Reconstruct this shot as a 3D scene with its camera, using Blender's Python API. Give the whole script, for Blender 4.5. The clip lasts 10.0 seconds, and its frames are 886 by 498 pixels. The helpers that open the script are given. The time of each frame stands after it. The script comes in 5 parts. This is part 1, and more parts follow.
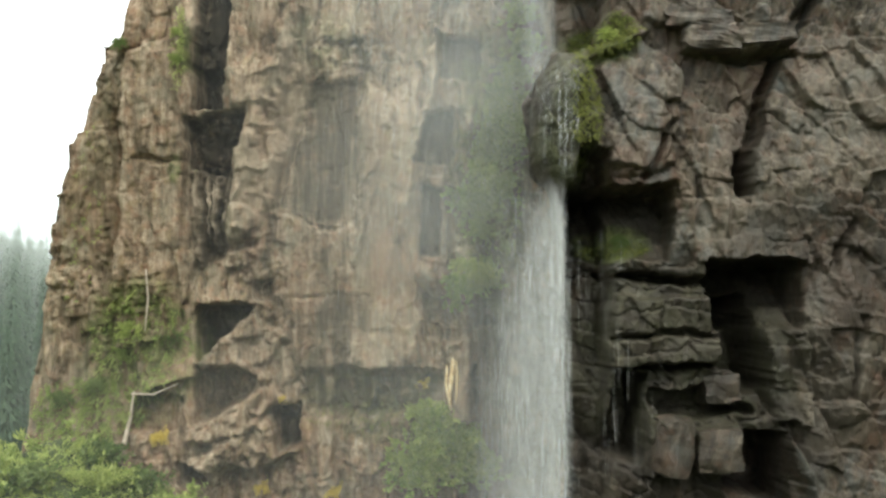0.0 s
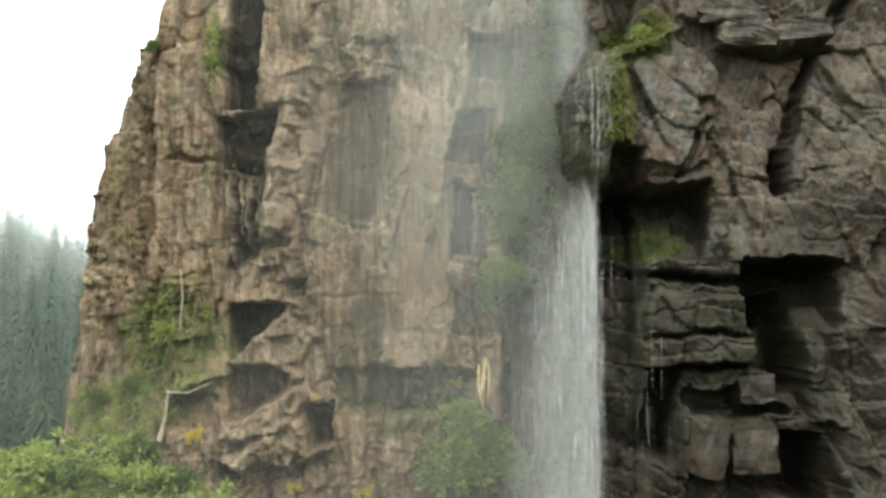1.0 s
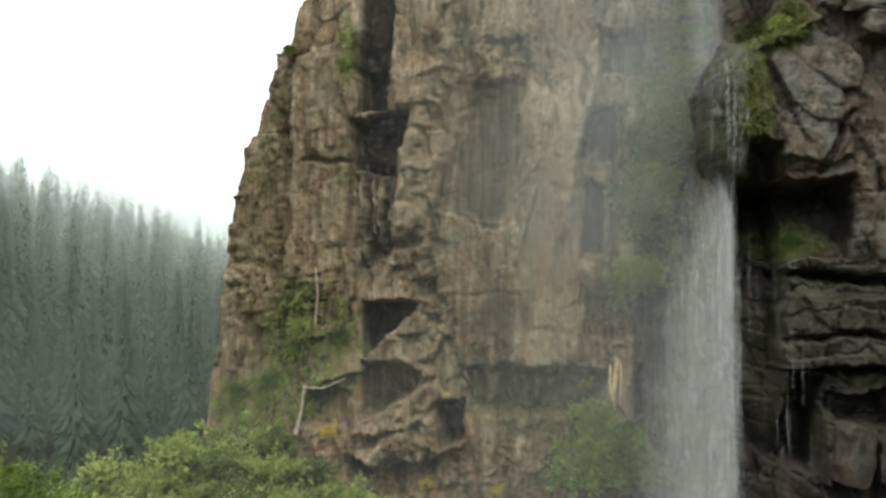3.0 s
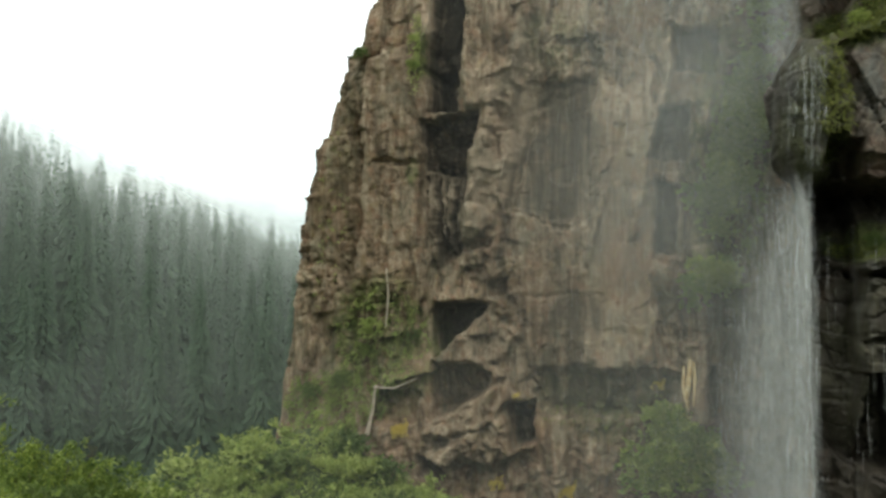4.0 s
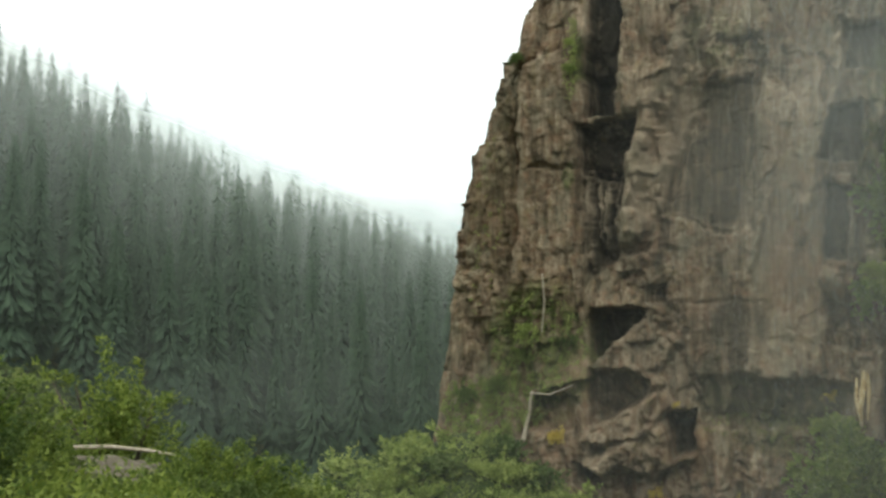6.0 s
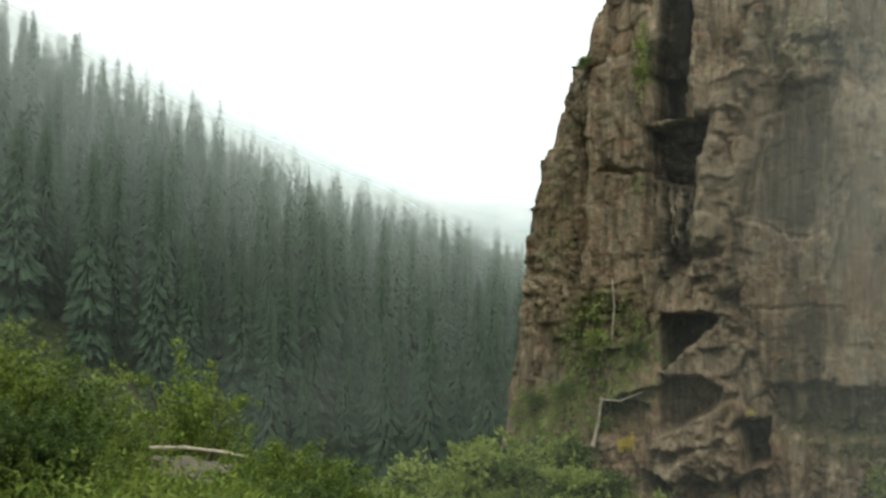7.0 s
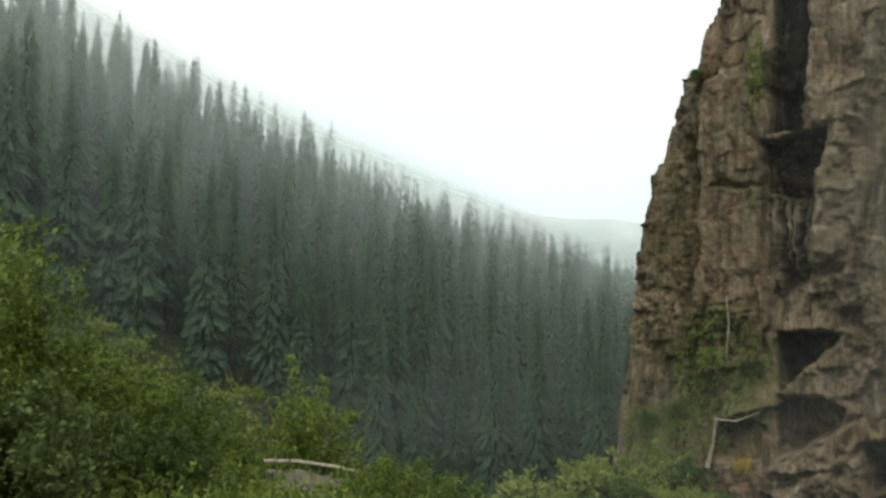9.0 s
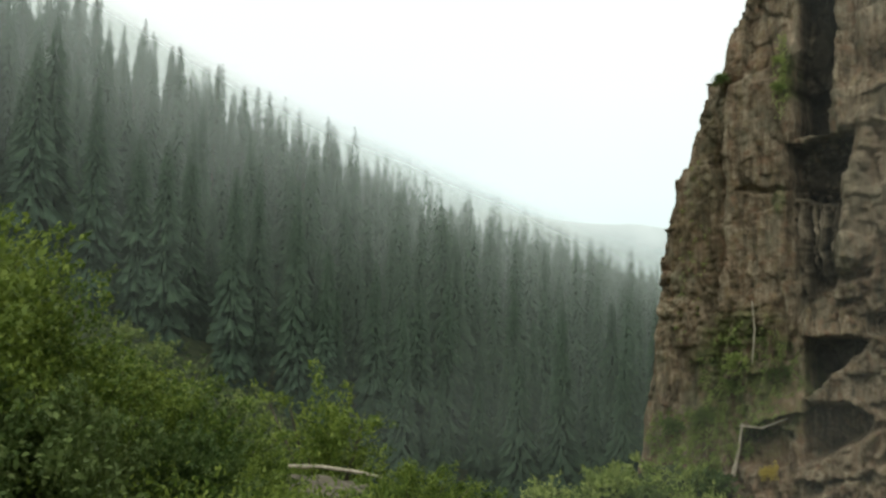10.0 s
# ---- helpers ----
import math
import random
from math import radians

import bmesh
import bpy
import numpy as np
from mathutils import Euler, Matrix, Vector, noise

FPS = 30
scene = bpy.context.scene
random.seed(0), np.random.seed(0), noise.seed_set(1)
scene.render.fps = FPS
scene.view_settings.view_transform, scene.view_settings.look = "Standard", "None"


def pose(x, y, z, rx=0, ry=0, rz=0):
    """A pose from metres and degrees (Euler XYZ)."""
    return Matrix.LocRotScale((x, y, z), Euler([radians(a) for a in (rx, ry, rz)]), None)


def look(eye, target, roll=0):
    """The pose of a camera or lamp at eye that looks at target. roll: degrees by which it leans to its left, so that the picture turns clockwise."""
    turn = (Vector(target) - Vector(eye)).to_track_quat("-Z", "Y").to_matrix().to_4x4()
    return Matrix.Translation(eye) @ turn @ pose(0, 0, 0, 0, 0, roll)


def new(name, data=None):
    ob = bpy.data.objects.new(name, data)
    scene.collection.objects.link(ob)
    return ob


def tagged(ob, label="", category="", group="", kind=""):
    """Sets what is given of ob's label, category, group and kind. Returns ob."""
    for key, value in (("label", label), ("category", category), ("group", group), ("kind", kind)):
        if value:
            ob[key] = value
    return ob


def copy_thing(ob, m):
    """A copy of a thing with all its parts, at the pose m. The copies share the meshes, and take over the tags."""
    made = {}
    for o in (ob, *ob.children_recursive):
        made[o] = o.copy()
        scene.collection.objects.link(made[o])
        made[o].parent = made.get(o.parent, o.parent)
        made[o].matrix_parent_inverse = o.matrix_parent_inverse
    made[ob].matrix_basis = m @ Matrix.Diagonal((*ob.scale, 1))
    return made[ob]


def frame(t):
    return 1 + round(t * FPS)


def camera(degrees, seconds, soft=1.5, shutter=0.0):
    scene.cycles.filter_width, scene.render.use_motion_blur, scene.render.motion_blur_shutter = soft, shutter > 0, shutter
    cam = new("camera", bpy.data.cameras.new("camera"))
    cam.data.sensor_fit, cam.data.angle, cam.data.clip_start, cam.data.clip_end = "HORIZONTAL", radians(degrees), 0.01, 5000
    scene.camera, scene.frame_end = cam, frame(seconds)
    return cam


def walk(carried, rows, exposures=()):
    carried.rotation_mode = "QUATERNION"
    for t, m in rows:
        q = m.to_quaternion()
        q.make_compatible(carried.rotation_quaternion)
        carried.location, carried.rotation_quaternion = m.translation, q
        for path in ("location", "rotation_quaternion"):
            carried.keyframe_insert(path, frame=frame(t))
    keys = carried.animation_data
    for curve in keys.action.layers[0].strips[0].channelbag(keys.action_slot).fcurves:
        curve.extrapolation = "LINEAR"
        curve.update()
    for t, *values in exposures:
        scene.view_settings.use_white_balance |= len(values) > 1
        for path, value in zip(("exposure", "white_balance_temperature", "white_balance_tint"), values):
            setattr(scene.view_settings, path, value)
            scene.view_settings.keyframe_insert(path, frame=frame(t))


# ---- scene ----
# ---- camera: on a tripod at the edge of the bank, panning from the fall to the valley ----
EYE = (0.0, 0.0, 1.6)
cam = camera(48.0, 10.0, soft=2.6, shutter=0.5)
PAN = [                               # seconds, turn to the left, tilt up, lean
    (0.0, 0.00, 2.43, 0.00), (0.5, 0.36, 2.44, 0.01), (1.0, 1.84, 2.39, 0.02), (1.5, 3.44, 2.33, 0.07), (2.0, 5.41, 2.29, 0.15),
    (2.5, 7.39, 2.29, 0.20), (4.0, 13.37, 2.32, 0.30), (4.5, 15.56, 2.35, 0.36), (5.0, 17.79, 2.39, 0.40), (5.5, 20.09, 2.47, 0.46),
    (7.0, 26.29, 2.80, 0.76), (7.5, 28.01, 2.99, 0.79), (8.0, 29.86, 3.29, 0.80), (8.5, 31.24, 3.52, 0.82), (9.0, 32.54, 3.68, 0.86),
    (9.5, 33.46, 3.89, 0.88), (10.0, 33.90, 3.98, 0.88),
]
walk(cam, [(t, pose(*EYE, 90 + pitch, 0, yaw) @ pose(0, 0, 0, 0, 0, lean)) for t, yaw, pitch, lean in PAN],
     exposures=[(0.0, 0.52, 6500, 8), (1.0, 0.47, 6500, 8), (2.5, 0.10, 6500, 7), (4.0, -0.34, 6500, 5), (5.0, -0.43, 6500, 4), (7.5, -0.70, 6500, 3), (10.0, -0.90, 6500, 2)])

# ---- world: a bright overcast sky, lower and greyer towards the horizon ----
SUN_AZ, SUN_EL = 195.0, 48.0          # behind the eye, degrees to the left of the first view


def build_world():
    world = bpy.data.worlds.new("overcast")
    scene.world = world
    world.use_nodes = True
    nt = world.node_tree
    nt.nodes.clear()
    out = nt.nodes.new("ShaderNodeOutputWorld")
    sky = nt.nodes.new("ShaderNodeTexSky")
    sky.sky_type = "NISHITA"
    sky.sun_disc = False
    sky.sun_elevation = radians(SUN_EL)
    sky.sun_rotation = radians(-SUN_AZ)
    bg1 = nt.nodes.new("ShaderNodeBackground")
    bg1.inputs["Strength"].default_value = 0.05
    nt.links.new(sky.outputs[0], bg1.inputs["Color"])
    tc = nt.nodes.new("ShaderNodeTexCoord")
    sep = nt.nodes.new("ShaderNodeSeparateXYZ")
    nt.links.new(tc.outputs["Generated"], sep.inputs[0])
    nz = nt.nodes.new("ShaderNodeTexNoise")
    nz.inputs["Scale"].default_value = 2.2
    nz.inputs["Detail"].default_value = 4
    nt.links.new(tc.outputs["Generated"], nz.inputs["Vector"])
    add = nt.nodes.new("ShaderNodeMath")
    add.operation = "MULTIPLY_ADD"
    add.inputs[1].default_value = 0.16
    nt.links.new(nz.outputs["Fac"], add.inputs[0])
    nt.links.new(sep.outputs["Z"], add.inputs[2])
    ramp = nt.nodes.new("ShaderNodeValToRGB")
    e = ramp.color_ramp.elements
    e[0].position, e[0].color = 0.11, (0.70, 0.77, 0.765, 1)
    e[1].position, e[1].color = 0.315, (1.0, 1.0, 0.955, 1)
    m = e.new(0.205)
    m.color = (0.88, 0.94, 0.93, 1)
    h = e.new(0.85)
    h.color = (1.22, 1.21, 1.10, 1)
    nt.links.new(add.outputs[0], ramp.inputs[0])
    bg2 = nt.nodes.new("ShaderNodeBackground")
    bg2.inputs["Strength"].default_value = 1.8
    nt.links.new(ramp.outputs[0], bg2.inputs["Color"])
    both = nt.nodes.new("ShaderNodeAddShader")
    nt.links.new(bg1.outputs[0], both.inputs[0])
    nt.links.new(bg2.outputs[0], both.inputs[1])
    nt.links.new(both.outputs[0], out.inputs[0])


build_world()
sun_data = bpy.data.lights.new("sun", "SUN")
sun_data.energy, sun_data.angle, sun_data.color = 1.3, radians(20), (1.0, 0.96, 0.88)
sun = new("sun", sun_data)
sun.matrix_world = look((-math.sin(radians(SUN_AZ)) * 50, math.cos(radians(SUN_AZ)) * 50, 50 * math.tan(radians(SUN_EL))), (0, 0, 0))


# ---- materials ----
class Mat:
    """A small writer of node materials."""

    def __init__(self, name):
        self.m = bpy.data.materials.new(name)
        self.m.use_nodes = True
        self.nt = self.m.node_tree
        self.b = self.nt.nodes["Principled BSDF"]
        self.out = self.nt.nodes["Material Output"]
        self.geo = self.node("ShaderNodeNewGeometry")

    def node(self, kind, **props):
        n = self.nt.nodes.new(kind)
        for k, v in props.items():
            setattr(n, k, v)
        return n

    def link(self, a, b):
        self.nt.links.new(a, b)

    def coords(self, scale=(1, 1, 1), local=False):
        mp = self.node("ShaderNodeMapping")
        mp.inputs["Scale"].default_value = scale
        src = self.node("ShaderNodeTexCoord").outputs["Object"] if local else self.geo.outputs["Position"]
        self.link(src, mp.inputs["Vector"])
        return mp.outputs[0]

    def noise(self, scale, detail=6, rough=0.6, stretch=(1, 1, 1), distort=0.0, local=False):
        n = self.node("ShaderNodeTexNoise")
        n.inputs["Scale"].default_value = scale
        n.inputs["Detail"].default_value = detail
        n.inputs["Roughness"].default_value = rough
        n.inputs["Distortion"].default_value = distort
        self.link(self.coords(stretch, local), n.inputs["Vector"])
        return n.outputs["Fac"]

    def ramp(self, fac, *stops):
        r = self.node("ShaderNodeValToRGB")
        e = r.color_ramp.elements
        while len(e) < len(stops):
            e.new(0.5)
        for el, (pos, col) in zip(e, stops):
            el.position = pos
            el.color = (*col, 1) if len(col) == 3 else col
        self.link(fac, r.inputs[0])
        return r.outputs["Color"]

    def grey(self, fac, lo, hi):
        r = self.node("ShaderNodeMapRange")
        r.inputs["From Min"].default_value, r.inputs["From Max"].default_value = lo, hi
        self.link(fac, r.inputs["Value"])
        return r.outputs[0]

    def mix(self, fac, a, b, how="MIX"):
        n = self.node("ShaderNodeMix", data_type="RGBA", blend_type=how)
        for sock, v in ((n.inputs[0], fac), (n.inputs[6], a), (n.inputs[7], b)):
            if isinstance(v, (int, float)):
                sock.default_value = v
            elif isinstance(v, tuple):
                sock.default_value = (*v, 1)
            else:
                self.link(v, sock)
        return n.outputs[2]

    def math(self, op, a, b=0.0):
        n = self.node("ShaderNodeMath", operation=op)
        for sock, v in ((n.inputs[0], a), (n.inputs[1], b)):
            if isinstance(v, (int, float)):
                sock.default_value = v
            else:
                self.link(v, sock)
        return n.outputs[0]

    def attr(self, name):
        return self.node("ShaderNodeAttribute", attribute_name=name).outputs["Fac"]

    def bump(self, height, strength=0.5, dist=0.05, after=None):
        n = self.node("ShaderNodeBump")
        n.inputs["Strength"].default_value = strength
        n.inputs["Distance"].default_value = dist
        self.link(height, n.inputs["Height"])
        if after is not None:
            self.link(after, n.inputs["Normal"])
        return n.outputs[0]

    def done(self, color, rough=0.8, normal=None, spec=0.3):
        for sock, v in ((self.b.inputs["Base Color"], color), (self.b.inputs["Roughness"], rough)):
            if isinstance(v, (int, float)):
                sock.default_value = v
            elif isinstance(v, tuple):
                sock.default_value = (*v, 1)
            else:
                self.link(v, sock)
        self.b.inputs["Specular IOR Level"].default_value = spec
        if normal is not None:
            self.link(normal, self.b.inputs["Normal"])
        return self.m


def rock_material(name, dark, mid, light, red, cool, rough, spec, lean=0.0, streaky=0.6, relief=0.12):
    """Weathered rock: blotches, beds, runs of water along the lean, lichen, wet black and shade painted into hollows.
    """
    k = Mat(name)
    big = k.noise(0.22, 5, 0.55)
    patch = k.noise(0.75, 6, 0.6, stretch=(1.2, 1.2, 0.6))
    fine = k.noise(2.6, 9, 0.68, distort=0.4)
    speck = k.noise(9.0, 4, 0.7)
    turned = k.node("ShaderNodeMapping")
    turned.inputs["Rotation"].default_value = (0, radians(lean), 0)
    k.link(k.geo.outputs["Position"], turned.inputs["Vector"])
    thin = k.node("ShaderNodeMapping")
    thin.inputs["Scale"].default_value = (1, 1, 0.10)
    k.link(turned.outputs[0], thin.inputs["Vector"])
    runs = []
    for scale in (1.3, 4.5):
        n = k.node("ShaderNodeTexNoise")
        n.inputs["Scale"].default_value, n.inputs["Detail"].default_value, n.inputs["Roughness"].default_value = scale, 6, 0.6
        k.link(thin.outputs[0], n.inputs["Vector"])
        runs.append(n.outputs["Fac"])
    streak, hair = runs
    tone = k.math("ADD", k.math("MULTIPLY", fine, 0.55), k.math("MULTIPLY", hair, 0.5))
    col = k.ramp(tone, (0.40, dark), (0.51, mid), (0.66, light))
    col = k.mix(k.math("MULTIPLY", k.grey(big, 0.49, 0.66), 0.65), col, red)
    rust = k.noise(1.9, 6, 0.65)
    col = k.mix(k.math("MULTIPLY", k.grey(rust, 0.52, 0.62), 0.65), col, red)
    ochre = k.noise(2.9, 5, 0.6, stretch=(1.0, 1.0, 0.55))
    col = k.mix(k.math("MULTIPLY", k.grey(ochre, 0.54, 0.62), 0.5), col, (mid[0] * 1.02, mid[1] * 1.05, mid[2] * 0.72))
    col = k.mix(k.math("MULTIPLY", k.grey(patch, 0.50, 0.66), 0.55), col, dark)
    col = k.mix(k.math("MULTIPLY", k.grey(patch, 0.49, 0.36), 0.65), col, cool)
    col = k.mix(k.math("MULTIPLY", k.grey(streak, 0.53, 0.66), streaky), col, dark)
    col = k.mix(k.math("MULTIPLY", k.grey(streak, 0.47, 0.36), streaky * 0.7), col, light)
    col = k.mix(k.math("MULTIPLY", k.grey(speck, 0.56, 0.70), 0.30), col, light)
    col = k.mix(k.math("MULTIPLY", k.grey(speck, 0.44, 0.32), 0.4), col, dark)
    # dark for real stains, and for shade painted into recesses
    col = k.mix(k.math("MULTIPLY", k.attr("stain_and_shade"), k.grey(streak, 0.25, 0.55)), col, dark)
    col = k.mix(k.math("MULTIPLY", k.attr("pale"), k.grey(streak, 0.30, 0.62)), col, light)
    # near-black for wet rock, and for shade painted into clefts and caves
    black = k.math("MULTIPLY", k.attr("wet_and_shade"), k.grey(k.noise(0.9, 6, 0.65), 0.32, 0.50))
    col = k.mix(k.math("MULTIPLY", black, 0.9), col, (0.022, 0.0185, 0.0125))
    lichen = k.noise(1.1, 7, 0.7)
    mossy = k.math("MULTIPLY", k.attr("moss"), k.grey(lichen, 0.38, 0.55))
    green = k.ramp(fine, (0.35, (0.032, 0.046, 0.014)), (0.65, (0.12, 0.14, 0.04)))
    col = k.mix(mossy, col, green)
    n1 = k.bump(hair, 0.45, 0.10)
    n2 = k.bump(fine, 0.8, relief, n1)
    n3 = k.bump(speck, 0.6, 0.04, n2)
    return k.done(col, k.ramp(fine, (0.3, (rough,) * 3), (0.7, (min(1, rough + 0.25),) * 3)), n3, spec)


ROCK_DRY = rock_material("brown_volcanic_rock", (0.052, 0.043, 0.028), (0.182, 0.134, 0.089), (0.375, 0.308, 0.222), (0.215, 0.124, 0.075), (0.172, 0.160, 0.115), 0.80, 0.2)
ROCK_WET = rock_material("wet_grey_brown_rock", (0.016, 0.0132, 0.0092), (0.060, 0.050, 0.0365), (0.175, 0.150, 0.113), (0.110, 0.061, 0.038), (0.098, 0.109, 0.102), 0.50, 0.4, -22.0, 0.6, 0.10)


def leaf_material(name, a, b, c, thin=0.3, patch_size=0.9):
    """Foliage: each leaf or spray its own green, in lighter and darker patches, part of the light passing through."""
    k = Mat(name)
    rnd = k.geo.outputs["Random Per Island"]
    ob = k.node("ShaderNodeObjectInfo").outputs["Random"]
    mixed = k.math("ADD", k.math("MULTIPLY", rnd, 0.7), k.math("MULTIPLY", ob, 0.3))
    col = k.ramp(mixed, (0.1, a), (0.5, b), (0.95, c))
    patch = k.noise(patch_size, 3, 0.5)
    col = k.mix(k.math("MULTIPLY", k.grey(patch, 0.4, 0.65), 0.4), col, c)
    k.done(col, 0.6, None, 0.25)
    tr = k.node("ShaderNodeBsdfTranslucent")
    k.link(col, tr.inputs["Color"])
    mx = k.node("ShaderNodeMixShader")
    mx.inputs[0].default_value = thin
    k.link(k.b.outputs[0], mx.inputs[1])
    k.link(tr.outputs[0], mx.inputs[2])
    k.link(mx.outputs[0], k.out.inputs["Surface"])
    return k.m


LEAF = leaf_material("shrub_leaf_green", (0.034, 0.068, 0.011), (0.108, 0.168, 0.028), (0.275, 0.335, 0.070), 0.35)
LEAF_DULL = leaf_material("shrub_leaf_olive", (0.045, 0.085, 0.020), (0.095, 0.145, 0.040), (0.17, 0.21, 0.070), 0.3)
LEAF_YELLOW = leaf_material("yellow_leaf", (0.40, 0.30, 0.05), (0.55, 0.42, 0.08), (0.65, 0.55, 0.18))
LEAF_LIGHT = leaf_material("light_scrub_leaf", (0.09, 0.15, 0.035), (0.23, 0.30, 0.075), (0.42, 0.47, 0.155), 0.4)
MOSS = leaf_material("moss_blade", (0.04, 0.06, 0.012), (0.095, 0.12, 0.025), (0.20, 0.21, 0.05))
NEEDLES = leaf_material("spruce_needles", (0.031, 0.058, 0.036), (0.044, 0.079, 0.047), (0.062, 0.105, 0.059), 0.25, 0.08)


def mist_material(name, size, stretch=(1, 1, 1.3)):
    """Thin drifting mist: fine white drops that scatter light both ways, thicker and thinner in wisps."""
    k = Mat(name)
    n = k.noise(size, 4, 0.5, stretch=stretch)
    k.done((0.92, 0.97, 0.96), 1.0, None, 0.0)
    tr = k.node("ShaderNodeBsdfTranslucent")
    tr.inputs["Color"].default_value = (0.90, 0.97, 0.955, 1)
    drops = k.node("ShaderNodeMixShader")
    k.link(k.b.outputs[0], drops.inputs[1])
    k.link(tr.outputs[0], drops.inputs[2])
    clear = k.node("ShaderNodeBsdfTransparent")
    mx = k.node("ShaderNodeMixShader")
    k.link(k.math("MULTIPLY", k.attr("thick"), k.math("ADD", k.grey(n, 0.15, 0.75), 0.25)), mx.inputs[0])
    k.link(clear.outputs[0], mx.inputs[1])
    k.link(drops.outputs[0], mx.inputs[2])
    k.link(mx.outputs[0], k.out.inputs["Surface"])
    return k.m


MIST = mist_material("valley_mist", 0.014)
FALL_MIST = mist_material("fall_mist", 0.22)
FALL_WATER = mist_material("falling_drops", 1.6, (1.6, 1.0, 0.10))


def bark_material():
    k = Mat("grey_bark")
    n = k.noise(9, 6, 0.65, stretch=(1, 1, 0.25))
    return k.done(k.ramp(n, (0.3, (0.05, 0.04, 0.03)), (0.7, (0.17, 0.14, 0.11))), 0.9, k.bump(n, 0.6, 0.02))


BARK = bark_material()


def dead_wood_material():
    k = Mat("bleached_wood")
    n = k.noise(14, 6, 0.65, stretch=(1, 1, 0.2))
    return k.done(k.ramp(n, (0.3, (0.24, 0.20, 0.15)), (0.7, (0.52, 0.46, 0.37))), 0.85, k.bump(n, 0.5, 0.01))


DEAD_WOOD = dead_wood_material()


def mineral_material():
    k = Mat("ochre_mineral_crust")
    n = k.noise(7, 7, 0.65, stretch=(1, 1, 0.25))
    return k.done(k.ramp(n, (0.3, (0.30, 0.20, 0.09)), (0.52, (0.55, 0.42, 0.22)), (0.7, (0.74, 0.68, 0.54))), 0.6, k.bump(n, 0.7, 0.03))


MINERAL = mineral_material()


def ground_material():
    k = Mat("valley_turf")
    n = k.noise(0.7, 8, 0.65)
    f = k.noise(7, 6, 0.7)
    col = k.ramp(n, (0.35, (0.022, 0.034, 0.012)), (0.52, (0.045, 0.062, 0.02)), (0.7, (0.085, 0.09, 0.035)))
    col = k.mix(k.math("MULTIPLY", k.grey(f, 0.55, 0.7), 0.5), col, (0.09, 0.075, 0.05))
    return k.done(col, 0.95, k.bump(f, 0.8, 0.1))


TURF = ground_material()


def stone_material():
    k = Mat("pale_weathered_stone")
    n = k.noise(5, 8, 0.65, local=True)
    return k.done(k.ramp(n, (0.3, (0.085, 0.075, 0.055)), (0.7, (0.20, 0.175, 0.135))), 0.9, k.bump(n, 0.6, 0.03))


STONE = stone_material()


def water_material(name, opaque, tint):
    k = Mat(name)
    n = k.noise(3.0, 5, 0.6, stretch=(4, 4, 0.35))
    k.done(tint, 0.25, None, 0.5)
    tr = k.node("ShaderNodeBsdfTransparent")
    mx = k.node("ShaderNodeMixShader")
    rnd = k.grey(k.geo.outputs["Random Per Island"], -0.6, 1.0)
    k.link(k.math("MULTIPLY", k.math("MULTIPLY", k.grey(n, 0.25, 0.7), opaque), rnd), mx.inputs[0])
    k.link(tr.outputs[0], mx.inputs[1])
    k.link(k.b.outputs[0], mx.inputs[2])
    k.link(mx.outputs[0], k.out.inputs["Surface"])
    return k.m


WATER = water_material("falling_water", 0.5, (0.80, 0.84, 0.84))
SPRAY = water_material("fine_spray", 0.72, (0.84, 0.85, 0.83))


def pool_material():
    k = Mat("stream_water")
    n = k.noise(3, 5, 0.6)
    return k.done((0.03, 0.04, 0.035), 0.08, k.bump(n, 0.4, 0.05), 0.5)


POOL = pool_material()


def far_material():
    k = Mat("slope_painted_haze")
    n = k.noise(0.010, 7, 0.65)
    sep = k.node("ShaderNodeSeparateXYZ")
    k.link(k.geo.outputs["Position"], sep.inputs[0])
    # haze put into the colour: paler with height, up to the sky's tone
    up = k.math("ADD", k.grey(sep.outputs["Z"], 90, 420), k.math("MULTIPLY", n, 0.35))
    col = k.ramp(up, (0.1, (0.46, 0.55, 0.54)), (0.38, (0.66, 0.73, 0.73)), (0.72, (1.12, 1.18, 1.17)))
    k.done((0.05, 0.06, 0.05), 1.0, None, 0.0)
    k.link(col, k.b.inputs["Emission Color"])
    # the slope glows with that haze instead of being lit
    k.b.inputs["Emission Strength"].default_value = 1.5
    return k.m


FAR = far_material()

# ---- number fields ----


def lattice(ix, iz, seed):
    h = (ix.astype(np.int64) * 374761393 + iz.astype(np.int64) * 668265263 + seed * 974634777) & 0x7FFFFFFF
    h = ((h ^ (h >> 13)) * 1274126177) & 0x7FFFFFFF
    h = ((h ^ (h >> 16)) * 461845907) & 0x7FFFFFFF
    return ((h >> 7) & 0xFFFF) / 65535.0


def field(x, z, seed):
    """Smooth noise from 0 to 1."""
    ix, iz = np.floor(x), np.floor(z)
    fx, fz = x - ix, z - iz
    fx, fz = fx * fx * (3 - 2 * fx), fz * fz * (3 - 2 * fz)
    a = lattice(ix, iz, seed) * (1 - fx) + lattice(ix + 1, iz, seed) * fx
    b = lattice(ix, iz + 1, seed) * (1 - fx) + lattice(ix + 1, iz + 1, seed) * fx
    return a * (1 - fz) + b * fz


def fbm(x, z, seed, octaves=5, gain=0.5):
    """Layered noise, about -1 to 1."""
    total, amp, norm = 0, 1.0, 0
    for o in range(octaves):
        total = total + amp * (field(x * 2 ** o + o * 17.3, z * 2 ** o - o * 9.1, seed + o) * 2 - 1)
        norm += amp
        amp *= gain
    return total / norm


